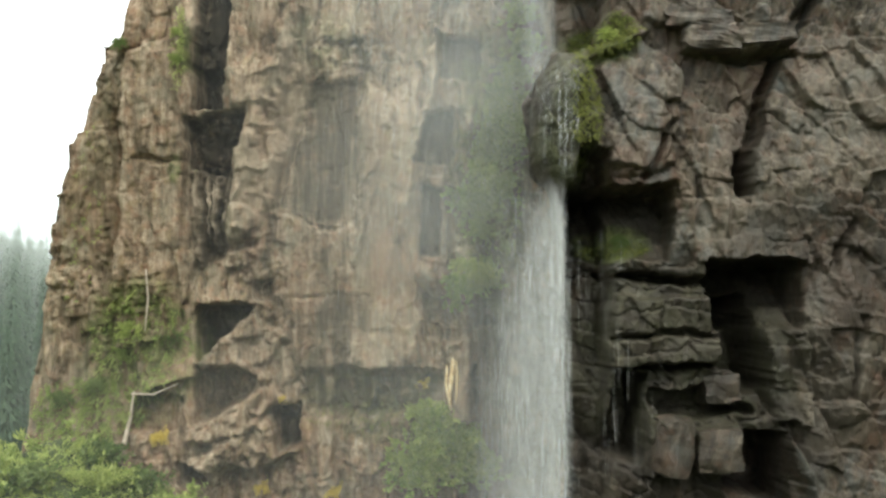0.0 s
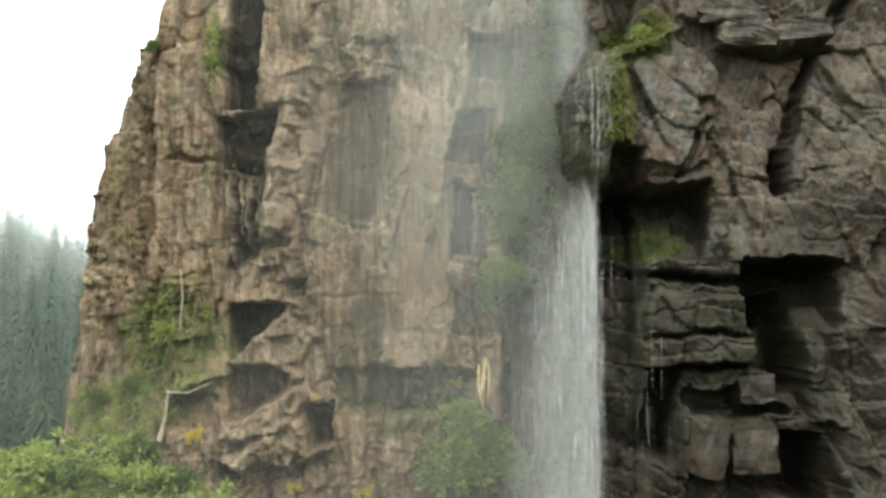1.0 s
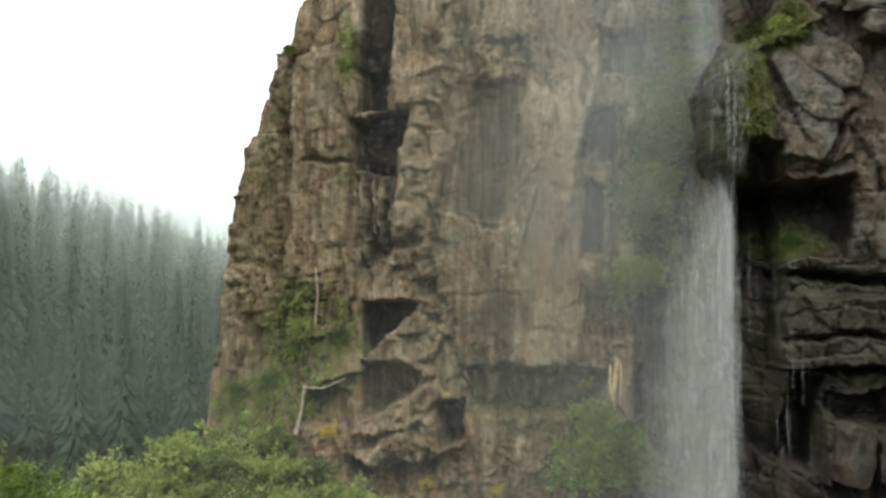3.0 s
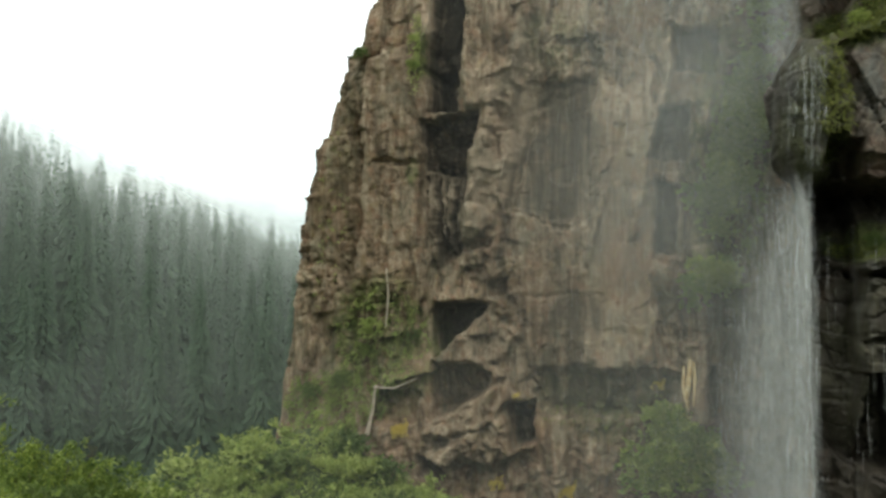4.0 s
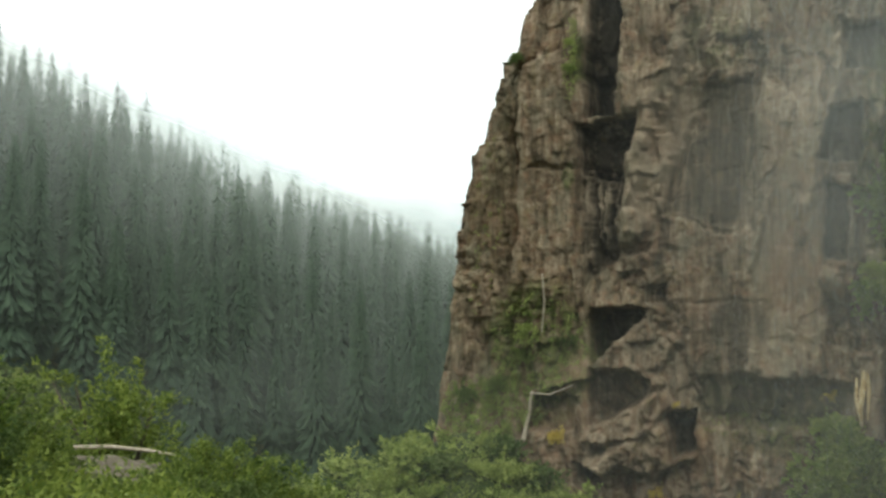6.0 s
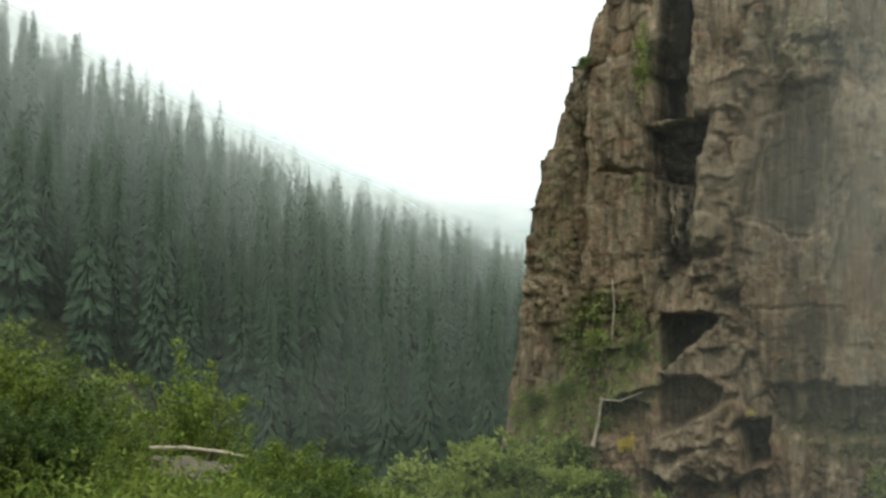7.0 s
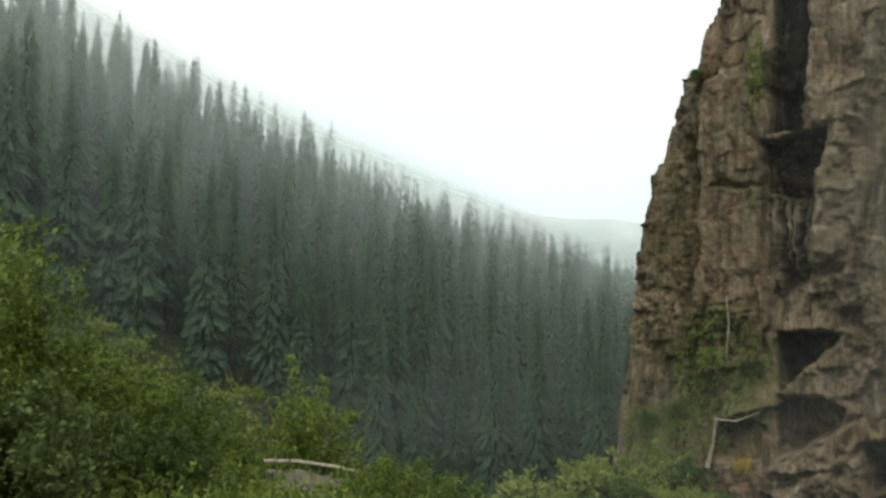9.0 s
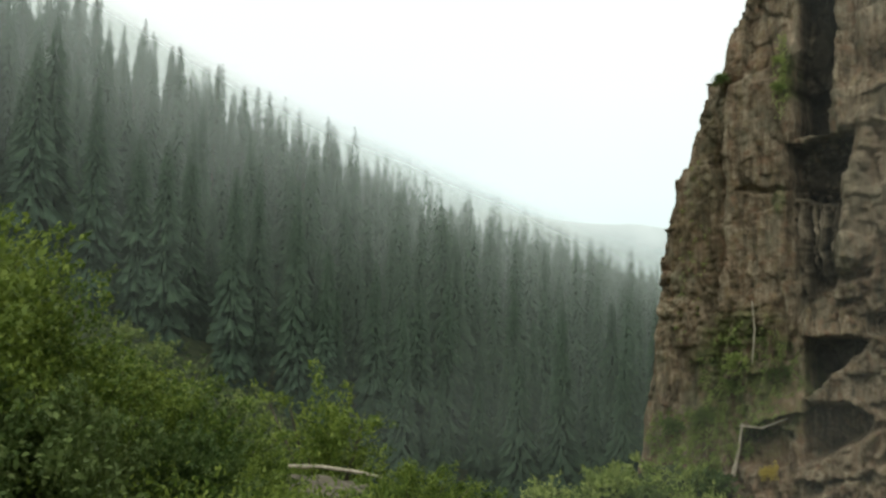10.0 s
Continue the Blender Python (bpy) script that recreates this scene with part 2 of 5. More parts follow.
def cells(x, z, seed):
    """Random stones: the gap to the next stone, a number for each stone, and the way from its middle."""
    ix, iz = np.floor(x), np.floor(z)
    f1, f2 = np.full(x.shape, 9.0), np.full(x.shape, 9.0)
    ident, dx, dz = np.zeros(x.shape), np.zeros(x.shape), np.zeros(x.shape)
    for a in (-1, 0, 1):
        for b in (-1, 0, 1):
            cx = ix + a + 0.12 + 0.76 * lattice(ix + a, iz + b, seed)
            cz = iz + b + 0.12 + 0.76 * lattice(ix + a, iz + b, seed + 1)
            d = np.maximum(np.abs(x - cx), np.abs(z - cz)) * 0.7 + np.hypot(x - cx, z - cz) * 0.3
            near = d < f1
            f2 = np.where(near, f1, np.minimum(f2, d))
            ident = np.where(near, lattice(ix + a, iz + b, seed + 2), ident)
            dx, dz = np.where(near, x - cx, dx), np.where(near, z - cz, dz)
            f1 = np.where(near, d, f1)
    return f2 - f1, ident, dx, dz


def facets(x, z, seed, tilt=1.0):
    """Flat, randomly tipped rock faces, about -1 to 1."""
    gap, ident, dx, dz = cells(x, z, seed)
    k = np.floor(ident * 65535).astype(np.int64)
    a, b = lattice(k, k * 0 + 3, seed + 5) - 0.5, lattice(k, k * 0 + 8, seed + 6) - 0.5
    return (ident - 0.5) + tilt * 2.2 * (a * dx + b * dz) - 0.25 * ease(1 - gap / 0.05)


def ease(t):
    t = np.clip(t, 0, 1)
    return t * t * (3 - 2 * t)


# ---- meshes ----


def part(name, mesh, material, parent=None, label=""):
    """Links a bmesh or a mesh as one object, under a thing or a part."""
    if isinstance(mesh, bmesh.types.BMesh):
        data = bpy.data.meshes.new(name)
        mesh.to_mesh(data)
        mesh.free()
        mesh = data
    if material is not None and not mesh.materials:
        mesh.materials.append(material)
    ob = new(name, mesh)
    ob.parent = parent
    if label:
        ob["label"] = label
    return ob


def sheet_mesh(name, P, smooth=True):
    """A mesh from a grid of points (rows, columns, 3)."""
    r, c = P.shape[:2]
    i = np.arange(r * c).reshape(r, c)
    quads = np.stack([i[:-1, :-1], i[:-1, 1:], i[1:, 1:], i[1:, :-1]], -1).reshape(-1, 4)
    return raw_mesh(name, P.reshape(-1, 3), quads, smooth)


def raw_mesh(name, verts, faces, smooth=False):
    verts, faces = np.asarray(verts, np.float32), np.asarray(faces, np.int32)
    n, k = faces.shape
    me = bpy.data.meshes.new(name)
    me.vertices.add(len(verts))
    me.vertices.foreach_set("co", verts.ravel())
    me.loops.add(n * k)
    me.loops.foreach_set("vertex_index", faces.ravel())
    me.polygons.add(n)
    me.polygons.foreach_set("loop_start", np.arange(n, dtype=np.int32) * k)
    if smooth:
        me.polygons.foreach_set("use_smooth", np.ones(n, bool))
    me.update(calc_edges=True)
    return me


def put_attr(me, name, values):
    a = me.attributes.new(name, "FLOAT", "POINT")
    a.data.foreach_set("value", np.asarray(values, np.float32).ravel())


def tube(points, radii, sides=6):
    """A bent, tapering rod as vertices and quads."""
    v, f = [], []
    for i, (p, r) in enumerate(zip(points, radii)):
        a, b = Vector(points[max(0, i - 1)]), Vector(points[min(len(points) - 1, i + 1)])
        d = (b - a).normalized()
        side = d.orthogonal().normalized()
        up = d.cross(side)
        for k in range(sides):
            w = 2 * math.pi * k / sides
            v.append(Vector(p) + (side * math.cos(w) + up * math.sin(w)) * r)
    for i in range(len(points) - 1):
        for k in range(sides):
            n = (k + 1) % sides
            f.append((i * sides + k, i * sides + n, (i + 1) * sides + n, (i + 1) * sides + k))
    return [tuple(p) for p in v], f


# ---- the rock walls ----


class Wall:
    """A rock wall facing the first view: relief D, out from the plane y = depth, over x and z."""

    def __init__(self, x, z, depth, seed):
        self.X, self.Z = np.broadcast_arrays(x, z)
        self.depth = depth
        self.D = np.zeros(self.X.shape)
        self.mask = {k: np.zeros(self.X.shape) for k in ("moss", "stain_and_shade", "pale", "wet_and_shade")}
        self.wx = self.X + 0.34 * fbm(self.X / 1.2, self.Z / 1.6, seed, 5, 0.6) + 0.06 * fbm(self.X * 4, self.Z * 4, seed + 30, 3)
        self.wz = self.Z + 0.34 * fbm(self.X / 1.2, self.Z / 1.6, seed + 9, 5, 0.6) + 0.06 * fbm(self.X * 4, self.Z * 4, seed + 40, 3)

    def box(self, x, z, w, h, soft, lean=0.0):
        dz = self.wz - z
        dx = self.wx - x - lean * dz
        return ease((w / 2 - np.abs(dx)) / soft + 0.5) * ease((h / 2 - np.abs(dz)) / soft + 0.5)

    def oval(self, x, z, rx, rz, lean=0.0):
        dz = self.wz - z
        dx = self.wx - x - lean * dz
        return np.clip(1 - (dx / rx) ** 2 - (dz / rz) ** 2, 0, 1)

    def recess(self, x, z, w, h, deep, lean=0.0, soft=0.25):
        self.D -= deep * self.box(x, z, w, h, soft, lean)

    def block(self, x, z, w, h, out, lean=0.0, soft=0.18):
        self.D += out * self.box(x, z, w, h, soft, lean)

    def cave(self, x, z, w, h, deep, lean=0.0):
        """A hollow with a sharp roof whose floor climbs forward again."""
        t = np.clip((self.wz - (z - h / 2)) / h, 0, 1)
        self.D -= deep * self.box(x, z, w, h, 0.16, lean) * (0.25 + 0.75 * t)

    def bulge(self, x, z, rx, rz, out, lean=0.0):
        self.D += out * np.sqrt(self.oval(x, z, rx, rz, lean))

    def brow(self, x, z, w, out, fade, lean=0.0):
        """An overhanging step: sharp below, dying away upward."""
        dx = self.wx - x
        t = self.wz - z - lean * dx
        self.D += out * ease((w / 2 - np.abs(dx)) / 0.5 + 0.5) * np.where(t > 0, np.exp(-np.maximum(t, 0) / fade), 0) * ease(t / 0.08)

    def rib(self, x0, z0, x1, z1, width, out):
        """A rounded rib (or, with a negative height, a crack) from one point to another."""
        ax, az = x1 - x0, z1 - z0
        t = np.clip(((self.wx - x0) * ax + (self.wz - z0) * az) / (ax * ax + az * az), 0, 1)
        d = np.hypot(self.wx - x0 - t * ax, self.wz - z0 - t * az)
        taper = 0.55 + 0.45 * np.sin(math.pi * np.clip(t, 0.06, 0.94))
        self.D += out * taper * ease(1 - d / (width * (0.6 + 0.4 * taper)))

    def area(self, points, soft=0.2):
        """Where a straight-edged, convex piece of the face lies: 1 within, 0 outside."""
        ends = points[1:] + points[:1]
        turn = 1 if sum(p[0] * q[1] - q[0] * p[1] for p, q in zip(points, ends)) > 0 else -1
        d = np.full(self.X.shape, 99.0)
        for (x0, z0), (x1, z1) in zip(points, ends):
            d = np.minimum(d, turn * ((x1 - x0) * (self.wz - z0) - (z1 - z0) * (self.wx - x0)) / math.hypot(x1 - x0, z1 - z0))
        return ease(d / soft + 0.5)

    def slab(self, points, out, tx=0.0, tz=0.0, soft=0.2, **tints):
        """A flat-faced piece with straight edges, standing proud or, with a negative height, set back."""
        inside = self.area(points, soft)
        cx, cz = sum(p[0] for p in points) / len(points), sum(p[1] for p in points) / len(points)
        self.D += inside * (out + tx * (self.wx - cx) + tz * (self.wz - cz))
        for kind, amount in tints.items():
            self.mask[kind] = np.maximum(self.mask[kind], amount * inside)

    def paint(self, kind, x, z, rx, rz, amount=1.0, lean=0.0):
        self.mask[kind] = np.maximum(self.mask[kind], amount * ease(1.6 * self.oval(x, z, rx, rz, lean)))

    def finish(self, name, extra_y, material, label):
        self.mask["moss"][-len(TOP_RISE):] = 1.0
        P = np.stack([self.X, self.depth - self.D + extra_y, self.Z], -1)
        self.P = P
        me = sheet_mesh(name, P)
        for k, v in self.mask.items():
            put_attr(me, k, v)
        me.materials.append(material)
        ob = new(name, me)
        return tagged(ob, label, "cliff", kind="structure")

    def at(self, x, z, lift=0.0):
        """The place on the wall's face at x, z."""
        row = self.P[int(np.clip(np.searchsorted(self.Z[:-len(TOP_RISE), -1], z), 0, len(self.P) - 1))][len(BACK):]
        p = row[int(np.clip(np.searchsorted(row[:, 0], x), 0, len(row) - 1))]
        return Vector((float(p[0]), float(p[1]) - lift, float(p[2])))


BACK = np.array([-46.0, -30.0, -18.0, -10.0, -6.0, -3.6, -2.2, -1.4, -0.9, -0.6, -0.4, -0.25, -0.12])
TOP_RISE = np.array([0.15, 0.5, 1.2, 2.5, 5.0, 9.0, 16.0, 27.0, 44.0])


def wall_grid(edge, width, step, foot, top, seed, back=0.06):
    """Columns that start behind the wall's free edge and run along its face; rows from the foot to the top and back over it."""
    s = np.concatenate([BACK, np.arange(0, width, step)])
    zz = np.concatenate([np.arange(foot, top, step), np.full(len(TOP_RISE), top)])
    over = np.concatenate([np.zeros(len(zz) - len(TOP_RISE)), TOP_RISE])
    S, Z = np.meshgrid(s, zz)
    O = np.repeat(over[:, None], len(s), 1)
    Z = Z + 0.12 * np.minimum(O, 12) + np.where(O > 0, 0.5 * fbm(S / 3, O / 3 + 5, seed, 3), 0)
    round_in = np.where(S < 0, -back * S - 0.21 * (1 - np.exp(S / 0.5)), 0)
    X = edge(Z) + np.maximum(S, 0) - round_in
    Y = np.maximum(-S, 0) * 0.98 + O
    return S, X, Z, Y


def left_edge(z):
    zs = [-14.0, -5.01, -2.85, -0.69, 0.94, 2.3, 3.94, 5.09, 6.13, 7.5, 8.66, 10.81, 12.69, 13.36, 13.72, 14.55, 15.81, 22.0]
    xs = [-20.6, -19.87, -19.58, -19.16, -19.02, -18.69, -18.8, -18.49, -18.37, -17.79, -17.62, -16.72, -16.09, -16.01, -15.36, -15.15, -14.78, -12.4]
    wob = 0.13 * fbm(z / 0.7, z * 0 + 3.3, 51, 4) + 0.08 * fbm(z / 3.1, z * 0 + 7.7, 57, 3)
    return np.interp(z, zs, xs) - 0.36 * ease((z + 6) / 8) + wob


def build_left_cliff():
    S, X, Z, Y = wall_grid(left_edge, 31.0, 0.078, -14.0, 20.0, 61)
    w = Wall(X, Z, 47.0, 71)
    side_slab = [(-15.07, 12.86), (-12.03, 13.93), (-12.17, 7.28), (-12.7, 2.54), (-15.58, 2.01), (-15.38, 6.49)]
    edge_strip = [(-15.09, 12.73), (-15.27, 6.49), (-15.79, 2.54), (-17.9, 2.8), (-17.98, 4.64), (-16.98, 8.29), (-15.46, 12.46)]
    dark_slab = [(-7.51, 11.26), (-3.68, 11.66), (-4.18, 4.59), (-8.13, 5.38)]
    red_slab = [(-8.26, 5.03), (-4.44, 4.51), (-4.16, -0.86), (-6.9, -0.86)]
    pale_slab = [(-3.68, 11.26), (-1.03, 10.2), (-1.2, -1.64), (-3.76, -2.03), (-4.36, 4.11)]
    smooth = np.maximum.reduce([w.area(p, 0.5) for p in (side_slab, dark_slab, red_slab, pale_slab)])
    calm = (1 - 0.66 * smooth) * (1 - 0.5 * w.area(edge_strip, 0.5)) * (1 - 0.4 * ease(1.5 * w.oval(-4.39, 4.75, 4.00, 8.81)))
    # the mass: upright flutes and ribs, split by joints into tall pieces
    kx = X + 0.7 * fbm(X / 3.0, Z / 3.0, 75, 4)
    kz = Z + 0.7 * fbm(X / 3.0, Z / 3.0, 78, 4)
    w.D += 0.55 * fbm(X / 5.0, Z / 11.0, 81, 4)
    w.D += calm * 0.7 * (0.42 - np.abs(fbm(kx / 2.4, kz / 6.5, 83, 3))) + (0.3 + 0.7 * calm) * 0.14 * fbm(kx / 0.7, kz / 5.0, 85, 4)
    gap, ident, dx, dz = cells(kx / 1.2, kz / 3.2, 90)
    w.D += calm * (0.30 * (ident - 0.5) + 0.22 * dx - 0.06 * ease(1 - gap / 0.07))
    rugged = calm * ease(0.65 + 1.5 * fbm(X / 3, Z / 3, 97, 3))
    jx, jz = X + 0.16 * fbm(X / 0.8, Z / 0.8, 93, 3), Z + 0.16 * fbm(X / 0.8, Z / 0.8, 94, 3)
    w.D += (0.12 + 0.88 * calm) * 0.42 * facets(jx / 1.2 + 0.12 * Z, jz / 3.2, 101)
    w.D += 0.13 * fbm(jx / 0.32, jz / 3.2, 106, 3) * (0.35 + 0.65 * calm)
    w.D += (0.10 + 0.90 * rugged) * 0.26 * facets(jx / 0.45 + 0.15 * Z, jz / 0.95, 103)
    w.D += (0.08 + 0.92 * rugged) * 0.15 * facets(jx / 0.24, jz / 0.30, 105)
    w.D += (0.15 + 0.85 * rugged) * 0.07 * facets(jx / 0.15, jz / 0.16, 107)
    w.D += (0.02 + 0.04 * calm) * fbm(X / 0.4, Z / 0.5, 99, 4, 0.6)
    # free edge: the corner falls back a little, in a darker strip beside the smooth slab
    w.D -= 1.2 * np.exp(-np.maximum(S, 0) / 0.7) * (S >= 0) + 1.2 * (S < 0)
    w.slab(edge_strip, -0.05, 0.08, 0.0, 0.4, moss=0.10, stain_and_shade=0.25)
    w.slab(side_slab, 0.35, -0.06, 0.02, 0.25)
    w.slab([(-15.57, 1.88), (-12.7, 2.41), (-13.48, -1.64), (-18.27, -1.64), (-17.99, 1.88)], 0.2, 0.0, 0.03, 0.3)
    w.rib(*(-15.35, 10.33), *(-15.37, 6.35), 0.28, -0.5)
    w.rib(*(-14.55, 8.02), *(-12.63, 7.7), 0.22, -0.45)
    w.rib(*(-15.24, 6.49), *(-15.84, 2.01), 0.22, -0.35)
    w.rib(*(-12.91, 2.8), *(-13.43, -1.64), 0.30, 0.35)
    w.rib(*(-14.93, 2.54), *(-15.29, 0.44), 0.25, -0.35)
    w.brow(*(-14.39, 1.75), 2.2, 0.25, 0.6, -0.1)
    w.brow(*(-17.12, 0.44), 1.8, 0.25, 0.5, 0.1)
    # the tall dark cleft, its pocket and hanging fins; wet black doubles as painted shade
    w.slab([(-11.69, 18.51), (-10.17, 18.51), (-10.31, 13.67), (-10.36, 10.25), (-11.99, 10.25), (-11.93, 13.67)], -1.9, 0, 0, 0.2, wet_and_shade=1.0, stain_and_shade=1.0)
    w.slab([(-11.99, 12.46), (-10.46, 12.46), (-10.41, 10.25), (-11.92, 10.25)], -1.3, 0, 0, 0.2, wet_and_shade=1.0)
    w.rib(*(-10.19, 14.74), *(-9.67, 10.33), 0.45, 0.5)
    w.slab([(-12.31, 9.88), (-9.4, 10.14), (-9.71, 8.29), (-10.33, 7.15), (-12.17, 7.41)], -1.4, 0, 0.1, 0.2, wet_and_shade=1.0)
    w.slab([(-12.18, 7.68), (-9.8, 7.54), (-10.5, 3.27), (-11.6, 2.67)], -1.0, 0, 0, 0.9, stain_and_shade=1.0, wet_and_shade=0.4)
    for top, foot, wide, out in (
            ((-11.97, 7.68), (-11.47, 2.8), 0.26, 1.3),
            ((-11.39, 7.54), (-11.16, 3.72), 0.23, 1.1),
            ((-10.81, 7.54), (-10.84, 3.46), 0.23, 1.3),
            ((-10.23, 7.68), (-10.51, 4.51), 0.21, 1.1),
            ((-11.7, 7.28), (-11.72, 4.11), 0.16, 0.8),
            ((-11.07, 7.28), (-10.99, 4.64), 0.16, 1.0)):
        w.rib(*top, *foot, wide, out)
        w.paint("pale", (top[0] + foot[0]) / 2, (top[1] + foot[1]) / 2, 0.13, (top[1] - foot[1]) / 2, 1.0, (top[0] - foot[0]) / (top[1] - foot[1]))
    w.rib(*(-11.34, 3.59), *(-11.32, 0.83), 0.2, -0.4)
    # pale knobbly rib beside the cleft
    w.rib(*(-5.83, 18.24), *(-7.52, 13.13), 1.0, 0.8)
    w.rib(*(-7.52, 13.13), *(-9.34, 8.29), 1.0, 0.9)
    w.rib(*(-9.07, 8.6), *(-9.45, 5.69), 0.95, 0.9)
    w.rib(*(-9.45, 5.96), *(-9.01, 1.23), 1.1, 0.6)
    w.rib(*(-8.03, 9.93), *(-8.65, 5.43), 0.35, 0.4)
    w.rib(*(-6.84, 9.67), *(-8.05, 5.48), 0.30, -0.35)
    w.bulge(*(-9.54, 4.85), 0.95, 0.90, 1.0)
    w.recess(*(-9.45, 3.69), 1.4, 0.45, 0.7)
    w.recess(*(-8.44, 1.65), 1.0, 0.80, 1.0)
    w.brow(*(-8.88, 10.33), 1.5, 0.35, 0.5, 0.1)
    w.brow(*(-9.17, 7.28), 1.7, 0.30, 0.5)
    w.brow(*(-8.18, 11.8), 1.6, 0.3, 0.5, 0.2)
    # the smooth slabs: a stained grey one, a red streaked one and a pale fluted one
    w.slab(dark_slab, -0.30, -0.05, 0, 0.5, stain_and_shade=0.9)
    w.rib(*(-7.37, 10.01), *(-3.81, 11.26), 0.25, -0.10)
    w.rib(*(-8.13, 5.32), *(-5.1, 4.53), 0.20, -0.22)
    w.slab(red_slab, 0.05, 0.03, 0, 0.3, stain_and_shade=0.2)
    w.D += w.area(red_slab, 0.4) * 0.14 * fbm(X / 0.4, Z / 5.0, 111, 3)
    w.slab(pale_slab, 0.42, 0.02, 0, 0.7, pale=0.18)
    w.D += w.area(pale_slab, 0.4) * 0.16 * fbm(X / 0.55, Z / 6.0, 113, 3)
    w.rib(*(-2.21, 6.49), *(-2.47, 3.85), 0.3, -0.3)
    w.rib(*(-1.29, 8.6), *(-2.08, 4.11), 0.35, 0.35)
    w.rib(*(-3.4, 6.49), *(-4.25, 2.8), 0.3, 0.3)
    w.rib(*(-7.97, 1.41), *(-3.51, 1.23), 0.18, -0.12)
    w.rib(*(-3.77, -0.34), *(-0.1, -0.6), 0.2, -0.05)
    # chain of hollows beside the fall, shade painted into them, edged by pale drip lines
    w.slab([(-0.32, 14.07), (1.8, 13.67), (1.64, 11.74), (-0.21, 11.74)], -0.9, 0, 0, 0.2, stain_and_shade=1.0, wet_and_shade=0.35)
    w.slab([(-0.9, 10.06), (0.5, 10.33), (0.47, 7.62), (-1.27, 7.7)], -1.0, 0, 0, 0.2, stain_and_shade=1.0, wet_and_shade=0.45)
    w.slab([(-1.13, 6.62), (0.05, 6.62), (-0.21, 3.19), (-1.21, 3.27)], -0.9, 0, 0, 0.2, stain_and_shade=1.0, wet_and_shade=0.6)
    w.slab([(0.16, 7.54), (1.08, 7.54), (1.0, 2.54), (0.05, 2.54)], -0.5, 0, 0, 0.25, stain_and_shade=0.8)
    w.slab([(1.61, 11.53), (3.2, 11.53), (3.06, 9.0), (1.53, 9.0)], 0.3, 0, 0, 0.3, pale=0.2)
    w.rib(*(0.16, 17.97), *(-0.42, 14.2), 0.30, 0.5)
    w.rib(*(-0.42, 14.2), *(-0.32, 11.8), 0.28, 0.5)
    w.rib(*(-0.48, 11.66), *(-1.21, 8.02), 0.32, 0.55)
    w.rib(*(0.63, 10.33), *(0.74, 4.64), 0.26, 0.5)
    w.rib(*(0.74, 4.64), *(0.99, -0.21), 0.30, 0.5)
    w.rib(*(1.43, 11.26), *(1.21, 8.74), 0.26, 0.4)
    w.bulge(*(-0.52, 2.48), 0.75, 1.0, 0.8)
    w.recess(*(-0.31, 0.76), 1.0, 1.2, 0.8)
    # arch, ring-shaped hollow and the boulder below, with shade painted into the openings
    w.slab([(-11.47, 0.89), (-8.91, 0.83), (-9.27, 0.39), (-11.5, -1.7)], -2.4, 0, 0.3, 0.18, wet_and_shade=0.75, stain_and_shade=0.8)
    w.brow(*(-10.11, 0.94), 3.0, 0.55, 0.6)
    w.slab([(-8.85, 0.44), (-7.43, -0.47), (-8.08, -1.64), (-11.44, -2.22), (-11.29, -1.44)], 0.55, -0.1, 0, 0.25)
    w.slab([(-11.6, -2.03), (-9.25, -1.7), (-8.51, -2.37), (-8.77, -3.0), (-11.47, -4.45)], -0.9, 0, 0.35, 0.3, stain_and_shade=0.6)
    w.rib(*(-9.38, -1.54), *(-8.25, -2.48), 0.45, 0.8)
    w.rib(*(-8.25, -2.48), *(-8.87, -3.93), 0.45, 0.7)
    w.slab([(-8.25, -2.94), (-7.36, -3.33), (-8.96, -4.81), (-11.82, -5.33), (-11.83, -4.68)], 0.8, 0, -0.2, 0.25)
    w.slab([(-11.83, -4.97), (-8.97, -4.55), (-6.89, -3.26), (-6.74, -5.54), (-8.64, -6.77), (-11.81, -6.47)], 1.2, 0, -0.15, 0.5)
    w.bulge(*(-10.39, -5.59), 1.6, 0.95, 0.7)
    w.slab([(-12.71, -5.54), (-11.68, -6.62), (-8.63, -6.88), (-8.63, -7.5), (-12.11, -7.5)], -1.6, 0, 0.4, 0.3, wet_and_shade=0.8)
    w.slab([(-7.98, -3.93), (-6.78, -3.62), (-6.62, -5.28), (-7.65, -5.85)], -2.6, 0, 0, 0.22, wet_and_shade=1.0)
    w.rib(*(-7.42, -1.25), *(-7.33, -3.41), 0.25, 0.45)
    w.rib(*(-6.63, -2.94), *(-5.82, -7.91), 0.7, 0.4)
    # ledge with shade painted into the hollow under it, and the drip column
    w.brow(*(-2.19, -2.03), 4.6, 0.6, 1.4, -0.05)
    w.slab([(-6.76, -2.37), (-3.76, -1.96), (0.16, -2.48), (-0.63, -4.11), (-6.36, -4.19)], -0.6, 0.10, 0.22, 0.7, stain_and_shade=0.85, moss=0.3)
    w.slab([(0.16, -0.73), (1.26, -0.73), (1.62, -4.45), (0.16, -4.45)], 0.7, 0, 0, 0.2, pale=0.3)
    # slot beside the column, its shade painted black
    w.slab([(1.31, -1.77), (1.78, -1.77), (1.77, -4.29), (1.3, -4.29)], -0.8, 0, 0, 0.15, wet_and_shade=0.8)
    w.rib(*(-3.75, -5.54), *(-4.78, -8.37), 0.5, 0.4)
    w.rib(*(-5.19, -4.76), *(-5.56, -8.37), 0.4, 0.3)
